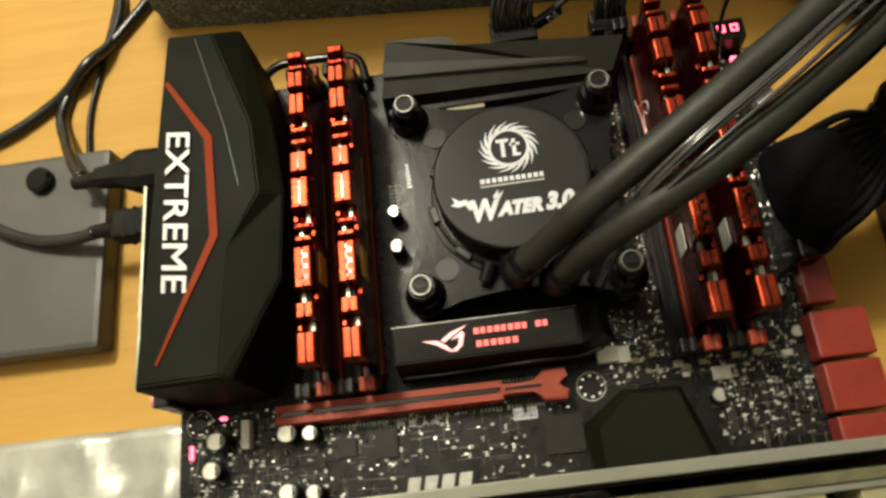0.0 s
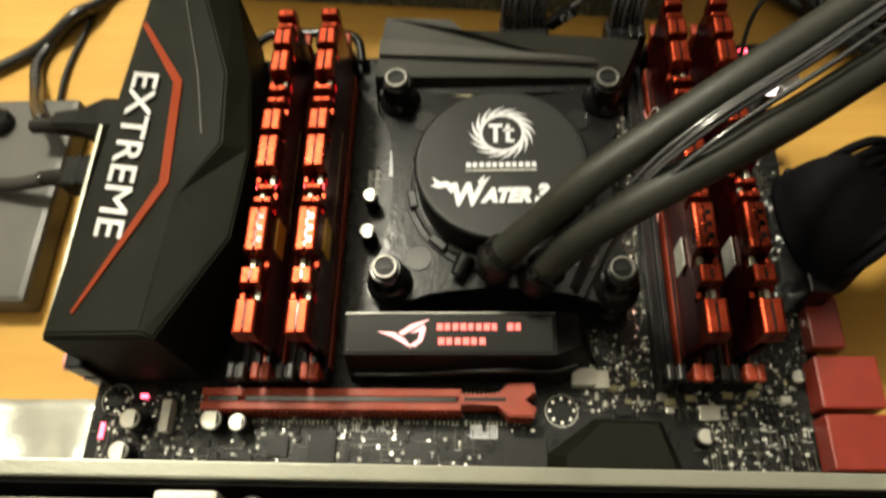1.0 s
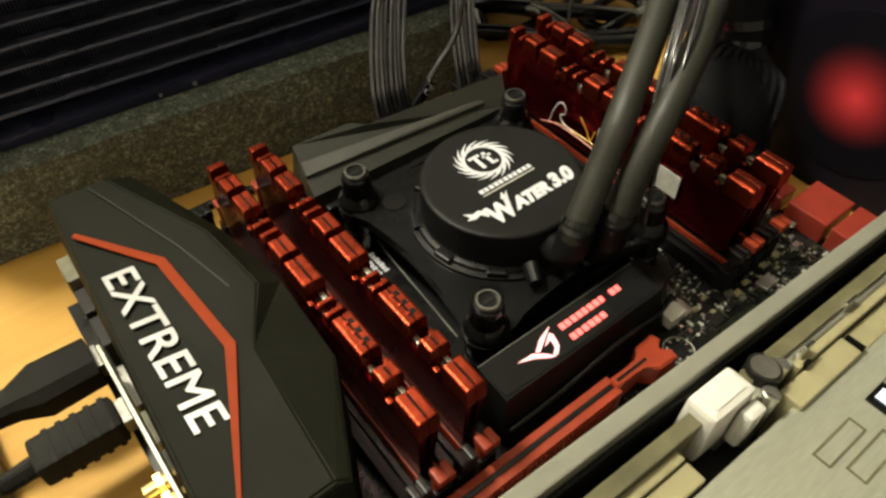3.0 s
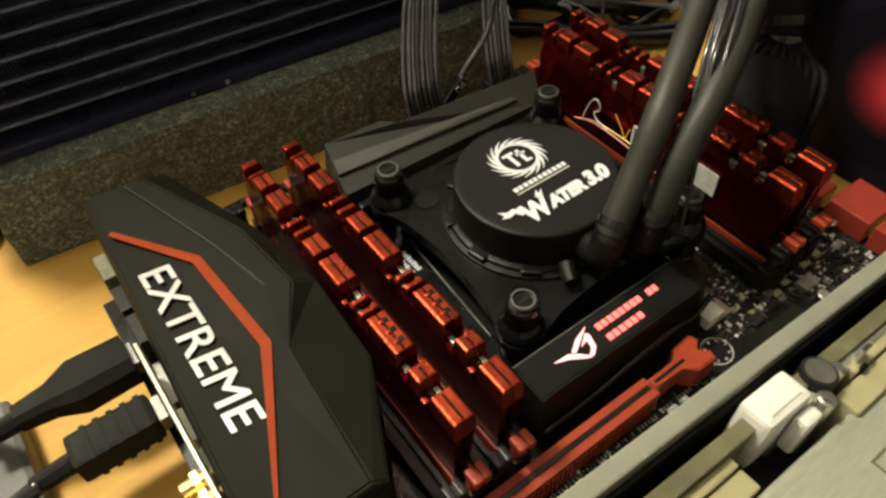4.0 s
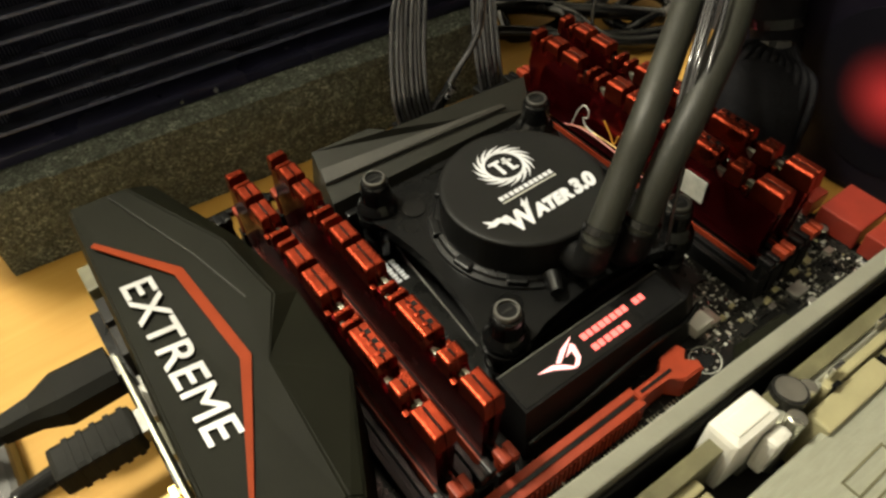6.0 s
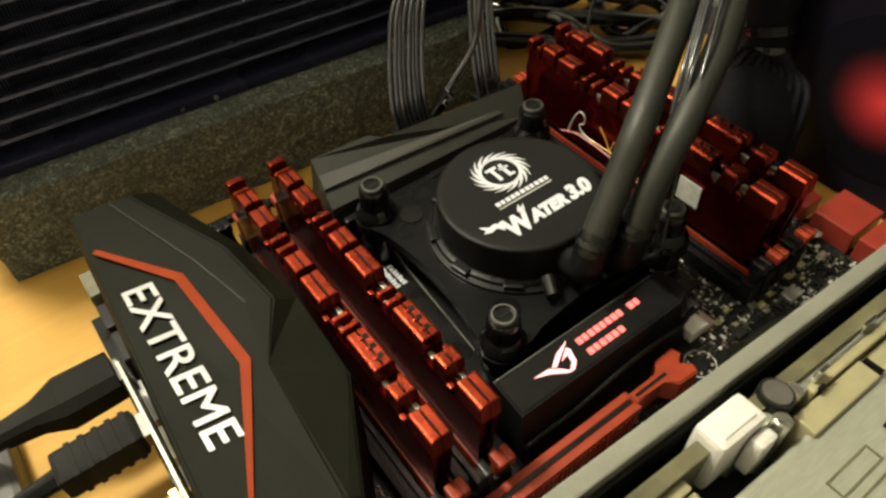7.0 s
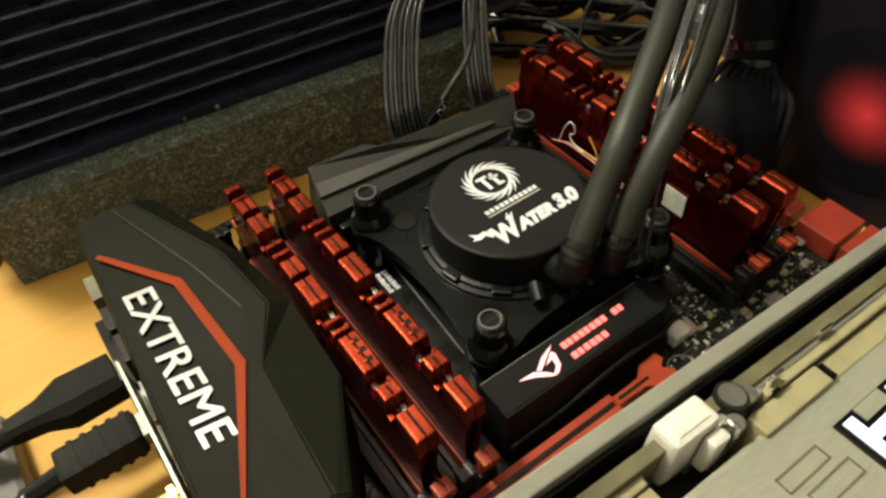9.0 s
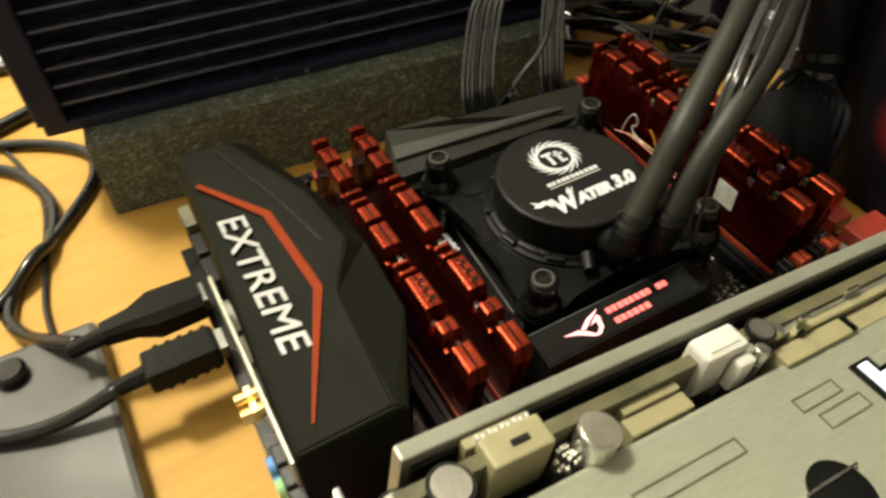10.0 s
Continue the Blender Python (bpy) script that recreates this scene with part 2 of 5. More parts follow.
def sweep(bm, points, radius, seg=12, flat=1.0, steps=8):
    """A round or flattened cord along a smooth line through the points."""
    P = [Vector(p) for p in points]
    P = [2 * P[0] - P[1]] + P + [2 * P[-1] - P[-2]]
    line = []
    for k in range(1, len(P) - 2):
        for s in range(steps):
            t = s / steps
            a, b, c, d = P[k - 1], P[k], P[k + 1], P[k + 2]
            line.append(0.5 * ((2 * b) + (c - a) * t + (2 * a - 5 * b + 4 * c - d) * t * t + (3 * b - a - 3 * c + d) * t ** 3))
    line.append(P[-2])
    side = None
    rings = []
    for i, p in enumerate(line):
        d = (line[min(i + 1, len(line) - 1)] - line[max(i - 1, 0)]).normalized()
        if side is None:
            side = d.cross(Vector((0, 0, 1)))
            if side.length < 0.1:
                side = Vector((1, 0, 0))
        side = (side - d * side.dot(d)).normalized()
        up = side.cross(d)
        r = radius[0] + (radius[1] - radius[0]) * i / (len(line) - 1) if isinstance(radius, tuple) else radius
        rings.append([bm.verts.new(p + side * r * math.cos(2 * math.pi * j / seg) + up * r * flat * math.sin(2 * math.pi * j / seg)) for j in range(seg)])
    for k in range(len(rings) - 1):
        for i in range(seg):
            j = (i + 1) % seg
            bm.faces.new((rings[k][i], rings[k][j], rings[k + 1][j], rings[k + 1][i]))
    bm.faces.new(rings[0][::-1])
    bm.faces.new(rings[-1])
    return bm


def lettering(name, words, mat, parent, m, size, thick=0.0003, shear=0.0, stretch=1.0, bold=0.0, label="", width=0.0, fat=0.0):
    c = bpy.data.curves.new(name, "FONT")
    c.body, c.size, c.extrude, c.shear, c.offset, c.resolution_u = words, size, thick, shear, bold, 3
    c.align_x, c.align_y = "LEFT", "BOTTOM_BASELINE"
    tmp = bpy.data.objects.new(name, c)
    data = bpy.data.meshes.new_from_object(tmp)
    bpy.data.objects.remove(tmp)
    if width:
        xs = [v.co.x for v in data.vertices]
        stretch = width / (max(xs) - min(xs))
    data.transform(m @ Matrix.Diagonal((stretch, 1, 1, 1)))
    if fat:
        # thicker strokes: copies laid a hair apart and a hair above one another
        one, bm = data.copy(), bmesh.new()
        for k, (dx, dy) in enumerate(((0, 0), (1, 0), (-1, 0), (0, 1), (0, -1), (0.7, 0.7), (-0.7, -0.7), (0.7, -0.7), (-0.7, 0.7))):
            step = one.copy()
            step.transform(Matrix.Translation((dx * fat, dy * fat, k * 0.00002)))
            bm.from_mesh(step)
        bm.to_mesh(data)
        bm.free()
    data.materials.clear()
    data.materials.append(M[mat])
    return part(name, None, mat, parent, label, data=data)


def strip(bm, pts, widths, z, h=0.0005):
    """A flat painted band through points in the plan, with its own width at each."""
    n = len(pts)
    P = [Vector((x, y)) for x, y in pts]
    left, right = [], []
    for i in range(n):
        if i == 0:
            nrm = (P[1] - P[0]).normalized().orthogonal()
            k = 1
        elif i == n - 1:
            nrm = (P[-1] - P[-2]).normalized().orthogonal()
            k = 1
        else:
            a, b = (P[i] - P[i - 1]).normalized().orthogonal(), (P[i + 1] - P[i]).normalized().orthogonal()
            nrm = (a + b).normalized()
            k = 1 / max(nrm.dot(a), 0.4)
        left.append(P[i] + nrm * widths[i] * k / 2)
        right.append(P[i] - nrm * widths[i] * k / 2)
    return prism(bm, [tuple(p) for p in left] + [tuple(p) for p in right[::-1]], z - h, z + h)


# ---- room ----
DESK_Z = -0.020
FLOOR_Z = -0.77
structure("floor", bx(-2.0, 2.0, -1.8, 1.6, FLOOR_Z - 0.1, FLOOR_Z), "carpet", "dark carpeted floor below the desk", "floor")
structure("ceiling", bx(-2.0, 2.0, -1.8, 1.6, 1.70, 1.80), "ceiling", "white painted ceiling", "ceiling")
structure("wall_north", bx(-2.0, 2.0, 1.6, 1.7, FLOOR_Z - 0.1, 1.80), "wall", "plain painted room wall", "wall")
structure("wall_south", bx(-2.0, 2.0, -1.9, -1.8, FLOOR_Z - 0.1, 1.80), "wall", "plain painted room wall", "wall")
structure("wall_west", bx(-2.1, -2.0, -1.9, 1.7, FLOOR_Z - 0.1, 1.80), "wall", "plain painted room wall", "wall")
structure("wall_east", bx(2.0, 2.1, -1.9, 1.7, FLOOR_Z - 0.1, 1.80), "wall", "plain painted room wall", "wall")

desk = thing("desk", (-0.4, 0.2, FLOOR_Z), "light orange wood laminate desk with a smooth top", "desk")
part("tabletop", bx(-1.1, 0.21, -0.25, 0.60, DESK_Z - 0.028, DESK_Z, 0.003), "desk", desk)
for lx, ly in ((-1.06, -0.21), (-1.06, 0.56), (0.17, -0.21), (0.17, 0.56)):
    part("leg", bx(lx - 0.025, lx + 0.025, ly - 0.025, ly + 0.025, FLOOR_Z, DESK_Z - 0.028, 0.003), "steel", desk)


def lathe_ring(cx, cy, r0, r1, z, seg=48, h=0.0002):
    """A flat ring lying at height z."""
    bm = bmesh.new()
    v = [[bm.verts.new((cx + r * math.cos(2 * math.pi * i / seg), cy + r * math.sin(2 * math.pi * i / seg), q)) for i in range(seg)] for r, q in ((r0, z - h), (r0, z + h / 2), (r1, z + h / 2), (r1, z - h))]
    for i in range(seg):
        j = (i + 1) % seg
        for k in range(4):
            bm.faces.new((v[k][i], v[k][j], v[(k + 1) % 4][j], v[(k + 1) % 4][i]))
    return bm

LABEL_Y0, LABEL_Y1, LABEL_Z0, LABEL_Z1 = 0.0445, 0.0555, 0.022, 0.0335

ceiling_lamp = thing("ceiling_lamp", (LAMP_AT[0], LAMP_AT[1], 1.70), "round ceiling lamp with a warm glowing shade", "lamp")
part("shade", lathe(bmesh.new(), [(0.10, 0.0), (0.11, 0.02), (0.11, 0.05), (0.06, 0.07)], (LAMP_AT[0], LAMP_AT[1], 1.58), 32), "shade", ceiling_lamp)
part("stem", cyl(bmesh.new(), (LAMP_AT[0], LAMP_AT[1], 1.65), (LAMP_AT[0], LAMP_AT[1], 1.70), 0.02), "steel", ceiling_lamp)

# ---- motherboard ----
BX0, BX1, BY0, BY1 = -0.181, 0.097, -0.135, 0.169
pad = thing("foam_pad", (-0.04, 0.02, DESK_Z), "flat dark foam pad under the circuit board", "foam pad")
part("pad", bx(BX0 + 0.012, BX1 - 0.012, BY0 + 0.01, BY1 - 0.012, DESK_Z, -0.0017, 0.002), "foam", pad)

board = thing("motherboard", (-0.042, 0.017, -0.0016), "black computer motherboard with red slots, lying flat on a desk", "motherboard")


def plate_with_holes():
    bm = bx(BX0, BX1, BY0, BY1, -0.0016, 0.0, 0.0003)
    return bm


part("circuit_board", plate_with_holes(), "pcb", board)

# screw holes with their rings of solder dots
for hx, hy in ((0.0, 0.0), (0.075, -0.001), (-0.172, 0.003), (0.075, 0.158)):
    hole = part("screw_hole", lathe(bmesh.new(), [(0.0032, 0.0), (0.0032, 0.0003)], (hx, hy, 0.0001), 20), "gloss", board)
    ring = bmesh.new()
    for i in range(48):
        a0, a1 = 2 * math.pi * i / 48, 2 * math.pi * (i + 1) / 48
        vs = [ring.verts.new((hx + r * math.cos(a), hy + r * math.sin(a), 0.0003)) for a in (a0, a1) for r in (0.0058, 0.0062)]
        ring.faces.new((vs[0], vs[1], vs[3], vs[2]))
    part("printed_ring", ring, "grey_ink", hole)
    for i in range(8):
        a = 2 * math.pi * i / 8
        part("solder_dot", cyl(bmesh.new(), (hx + 0.0045 * math.cos(a), hy + 0.0045 * math.sin(a), 0.0002), (hx + 0.0045 * math.cos(a), hy + 0.0045 * math.sin(a), 0.0006), 0.0006, seg=8), "silver", hole)

# rear port cover
TOPZ = 0.054
IN = [(-0.1735, 0.012, 0.054), (-0.1410, 0.0125, 0.054), (-0.1390, 0.0640, 0.054), (-0.1250, 0.0860, 0.054), (-0.1280, 0.1180, 0.054), (-0.1460, 0.1670, 0.053), (-0.1670, 0.1700, 0.052)]
OUT = [(-0.1745, 0.0105, 0.0525), (-0.1370, 0.0110, 0.0520), (-0.1185, 0.0500, 0.0475), (-0.1165, 0.0880, 0.0470), (-0.1210, 0.1220, 0.0460), (-0.1360, 0.1740, 0.0440), (-0.1690, 0.1760, 0.0440)]
cover_bm = bmesh.new()
rows = [[cover_bm.verts.new(p) for p in ring] for ring in (IN, OUT, [(x, y, 0.014) for x, y, z in OUT], [(x * 0.997, y, 0.002) for x, y, z in OUT])]
cover_bm.faces.new(rows[0])
cover_bm.faces.new(rows[-1][::-1])
for r0, r1 in zip(rows, rows[1:]):
    for i in range(7):
        j = (i + 1) % 7
        cover_bm.faces.new((r0[i], r0[j], r1[j], r1[i]))
bmesh.ops.bevel(cover_bm, geom=[e for e in cover_bm.edges if all(v.co.z > 0.04 for v in e.verts)], offset=0.0007, segments=2, affect="EDGES")
cover = part("port_cover", cover_bm, "cover", board, "matte black angular plastic cover with a red stripe")
part("stripe", strip(bmesh.new(), [(-0.1655, 0.144), (-0.1462, 0.114), (-0.1432, 0.069), (-0.1655, 0.019)], [0.0020, 0.0034, 0.0034, 0.0010], TOPZ + 0.0002, 0.0003), "stripe", cover, "bright red angular painted line")
part("crease", strip(bmesh.new(), [(-0.1530, 0.1650), (-0.1390, 0.1180), (-0.1330, 0.0900)], [0.0005, 0.0005, 0.0005], TOPZ + 0.0001, 0.0002), "sink", cover)
lettering("lettering", "EXTREME", "silver_ink", cover, Matrix.Translation((-0.1645, 0.1205, TOPZ + 0.0001)) @ Matrix.Rotation(radians(-90), 4, "Z"), 0.0146, 0.0001, 0.12, 1.0, 0.0, "silvery white bold capital letters", 0.0725, 0.00022)

# rear ports along the edge
for py, pw, ph, mat in ((0.157, 0.014, 0.030, "olive"), (0.140, 0.013, 0.028, "chip"), (0.125, 0.015, 0.026, "chip"), (0.108, 0.014, 0.016, "screw"),
                        (0.092, 0.015, 0.030, "screw"), (0.075, 0.014, 0.030, "clip"), (0.058, 0.014, 0.030, "screw"), (0.043, 0.013, 0.026, "screw")):
    port = part("port", bx(-0.1752, -0.170, py - pw / 2, py + pw / 2, 0.0005, ph, 0.0006), mat, board, "metal-shelled rear port")
    part("opening", bx(-0.1755, -0.1750, py - pw * 0.36, py + pw * 0.36, 0.004, ph - 0.004), "gloss", port)
for ay, az in ((0.052, 0.034), (0.045, 0.034)):
    jack = part("antenna_jack", cyl(bmesh.new(), (-0.174, ay, az), (-0.184, ay, az), 0.0028, seg=16), "gold", board, "gold-plated threaded antenna jack")
    part("collar", cyl(bmesh.new(), (-0.178, ay, az), (-0.180, ay, az), 0.0042, seg=6), "gold", jack)
for jy, mat in ((0.030, "blue"), (0.021, "green"), (0.012, "pink")):
    for jz in (0.008, 0.022):
        j = part("audio_jack", bx(-0.180, -0.173, jy - 0.0042, jy + 0.0042, jz - 0.006, jz + 0.006, 0.0008), "black", board)
        part("jack_ring", cyl(bmesh.new(), (-0.1795, jy, jz), (-0.1825, jy, jz), 0.0036, seg=16), mat, j)
part("shield_strip", bx(-0.1762, -0.1748, 0.012, 0.098, 0.034, 0.0500, 0.0004), "clip", board, "thin bright metal edge under the cover")

# upper heatsink
vrm_low = [(-0.077, 0.136), (0.033, 0.133), (0.040, 0.152), (-0.036, 0.160), (-0.042, 0.166), (-0.074, 0.167)]
vrm = part("heatsink", prism(bmesh.new(), vrm_low, 0.002, 0.022, [(-0.076, 0.141, 0.021), (0.031, 0.138, 0.021), (0.037, 0.150, 0.030), (-0.037, 0.157, 0.031), (-0.043, 0.163, 0.031), (-0.071, 0.165, 0.031)]), "sink", board, "dark angular metal heatsink with sloping facets")
part("facet", prism(bmesh.new(), [(-0.074, 0.150), (0.020, 0.1425), (0.020, 0.1440), (-0.074, 0.1565)], 0.020, 0.030,
     [(-0.074, 0.149, 0.0262), (0.020, 0.1425, 0.0250), (0.018, 0.1440, 0.0264), (-0.073, 0.1550, 0.0292)]), "slab", vrm, "lighter brushed facet")
part("pad_strip", bx(-0.0467, -0.0288, 0.1306, 0.1325, 0.0168, 0.0182, 0.0002), "cream", board, "pale strip of thermal pad")
part("rail", bx(-0.074, 0.026, 0.1325, 0.1360, 0.004, 0.019, 0.0008), "black", board)

# badge heatsink between the socket and the slot
badge_low = [(-0.080, 0.0105), (0.002, 0.0105), (0.014, 0.018), (0.010, 0.034), (-0.002, 0.031), (-0.080, 0.031)]
badge = part("badge_heatsink", prism(bmesh.new(), badge_low, 0.001, 0.028, [(-0.0785, 0.0135, 0.0270), (-0.003, 0.0135, 0.0270), (0.006, 0.018, 0.0240), (0.005, 0.030, 0.0240), (-0.003, 0.0285, 0.0285), (-0.0785, 0.0285, 0.0285)]), "arm", board, "black heatsink with a lit red badge")
part("plate", prism(bmesh.new(), [(-0.0775, 0.0145), (-0.0045, 0.0145), (-0.0045, 0.0275), (-0.0775, 0.0275)], 0.0268, 0.029, [(-0.0775, 0.0145, 0.0274), (-0.0045, 0.0145, 0.0274), (-0.0045, 0.0275, 0.0287), (-0.0775, 0.0275, 0.0287)]), "gloss", badge)
part("ridge", sweep(bmesh.new(), [(-0.079, 0.0108, 0.011), (-0.056, 0.0106, 0.012), (-0.034, 0.0104, 0.017), (-0.018, 0.0104, 0.0185), (-0.004, 0.0108, 0.0160), (0.006, 0.0132, 0.0165)], 0.0011, 10), "gloss", badge, smooth=True)
# thin steel strip painted in for the bright glint on the far edge
part("edge_glint", bx(-0.0785, -0.0035, 0.0282, 0.0286, 0.0283, 0.02885), "screw", badge)
BADGE = Matrix.Translation((0, 0.021, 0.0283)) @ Matrix.Rotation(radians(5.7), 4, "X")


def badge_shape(name, pts, mat):
    bm = prism(bmesh.new(), pts, 0.0, 0.0004)
    bmesh.ops.transform(bm, matrix=BADGE, verts=bm.verts)
    part(name, bm, mat, badge)


# swept eye-like emblem and two rows of letter-sized blocks
badge_shape("emblem", [(-0.0665, 0.0005), (-0.0610, -0.0015), (-0.0560, -0.0045), (-0.0540, -0.0052), (-0.0568, -0.0022), (-0.0605, 0.0002)], "glow_pink")
badge_shape("emblem", [(-0.0590, 0.0000), (-0.0545, 0.0030), (-0.0480, 0.0050), (-0.0492, 0.0042), (-0.0545, 0.0010), (-0.0575, -0.0008)], "glow_pink")
badge_shape("emblem", [(-0.0548, -0.0002), (-0.0500, 0.0030), (-0.0492, 0.0016), (-0.0505, -0.0030), (-0.0530, -0.0050), (-0.0548, -0.0044), (-0.0520, -0.0024), (-0.0514, 0.0006)], "glow_pink")


def stroke_boxes(n, x0, x1, y0, h, skip=()):
    """Plain upright bars in the rhythm of a printed line."""
    w = (x1 - x0) / n
    for i in range(n):
        if i not in skip:
            yield x0 + i * w + w * 0.08, x0 + (i + 1) * w - w * (0.16, 0.26, 0.20)[i % 3], y0, y0 + h


def glyphs(n, x0, x1, y0, h, skip=()):
    for a, b, c, d in stroke_boxes(n, x0, x1, y0, h, skip):
        badge_shape("letter_stroke", [(a, c), (b, c), (b, d), (a, d)], "glow_red")


glyphs(11, -0.0455, -0.0150, 0.0010, 0.0024, (8,))
glyphs(6, -0.0450, -0.0275, -0.0042, 0.0024)


# expansion slots
def expansion_slot(cy, x0=-0.134):
    L = x0 + 0.097
    slot = part("expansion_slot", None, "red", board, "long red plastic slot with a fishtail latch", data=slot_body(x0, L, cy))
    part("groove", bx(x0 + 0.003, x0 + 0.014, cy - 0.0008, cy + 0.0008, 0.0112, 0.0118), "gloss", slot)
    part("groove", bx(x0 + 0.017, L - 0.002, cy - 0.0008, cy + 0.0008, 0.0112, 0.0118), "gloss", slot)
    latch = bmesh.new()
    prism(latch, [(L - 0.001, cy - 0.0022), (L + 0.013, cy - 0.0016), (L + 0.017, cy - 0.0060), (L + 0.026, cy - 0.0064), (L + 0.027, cy - 0.0028), (L + 0.022, cy),
                  (L + 0.027, cy + 0.0028), (L + 0.026, cy + 0.0064), (L + 0.017, cy + 0.0060), (L + 0.013, cy + 0.0016), (L - 0.001, cy + 0.0022)], 0.001, 0.0125)
    bmesh.ops.bevel(latch, geom=[e for e in latch.edges if all(v.co.z > 0.012 for v in e.verts)], offset=0.0006, segments=2, affect="EDGES")
    part("latch", latch, "red", slot)
    part("latch_groove", bx(L + 0.001, L + 0.016, cy - 0.0006, cy + 0.0006, 0.0123, 0.0128), "gloss", slot)


def slot_body(x0, x1, cy):
    bm = bx(x0, x1, cy - 0.0040, cy - 0.0010, 0.0005, 0.0116, 0.0004)
    box(bm, x0, x1, cy + 0.0010, cy + 0.0040, 0.0005, 0.0116, 0.0004)
    box(bm, x0 + 0.0002, x1 - 0.0002, cy - 0.0012, cy + 0.0012, 0.0005, 0.0090)
    n = 44
    for i in range(n):
        x = x0 + 0.002 + i * (x1 - x0 - 0.004) / n
        box(bm, x, x + 0.0011, cy - 0.0046, cy - 0.0039, 0.0005, 0.0095)
    d = bpy.data.meshes.new("expansion_slot")
    bmesh.ops.recalc_face_normals(bm, faces=bm.faces)
    bm.to_mesh(d)
    bm.free()
    d.materials.append(M["red"])
    return d


expansion_slot(0.0012)
expansion_slot(-0.0495)

# memory slots: red ones hold modules, black ones are empty
SLOTS = [(-0.1180, "black"), (-0.1090, "red"), (-0.1000, "black"), (-0.0910, "red"), (0.0380, "black"), (0.0470, "red"), (0.0560, "black"), (0.0645, "red")]
for sx, mat in SLOTS:
    bm = bx(sx - 0.0034, sx - 0.0012, 0.012, 0.153, 0.0005, 0.0085, 0.0003)
    box(bm, sx + 0.0012, sx + 0.0034, 0.012, 0.153, 0.0005, 0.0085, 0.0003)
    box(bm, sx - 0.0013, sx + 0.0013, 0.0121, 0.1529, 0.0005, 0.0060)
    slot = part("memory_slot", bm, "arm", board, "long narrow memory slot")
    if mat == "red":
        part("edge_strip", bx(sx - 0.0040, sx - 0.0034, 0.014, 0.151, 0.0020, 0.0092), "red", slot)
        part("edge_strip", bx(sx + 0.0034, sx + 0.0040, 0.014, 0.151, 0.0020, 0.0092), "red", slot)
    for ey, s in ((0.0095, 1), (0.1590, -1)):
        part("end_tower", bx(sx - 0.0036, sx + 0.0036, ey - 0.0025, ey + 0.0030, 0.0005, 0.013, 0.0005), "arm", slot)
        lt = bx(sx - 0.0030, sx + 0.0030, ey - 0.0012, ey + 0.0012, 0.010, 0.0215, 0.0005)
        # thumb pad leaning outwards over the tower, with a notch in its top
        for side in (-1, 1):
            box(lt, sx + side * 0.0019 - 0.0014, sx + side * 0.0019 + 0.0014, min(ey - 0.0042 * s, ey + 0.0018 * s), max(ey - 0.0042 * s, ey + 0.0018 * s), 0.0205, 0.0245, 0.0007)
        box(lt, sx - 0.0012, sx + 0.0012, min(ey - 0.0036 * s, ey + 0.0012 * s), max(ey - 0.0036 * s, ey + 0.0012 * s), 0.0205, 0.0232, 0.0004)
        part("latch", lt, mat, slot)


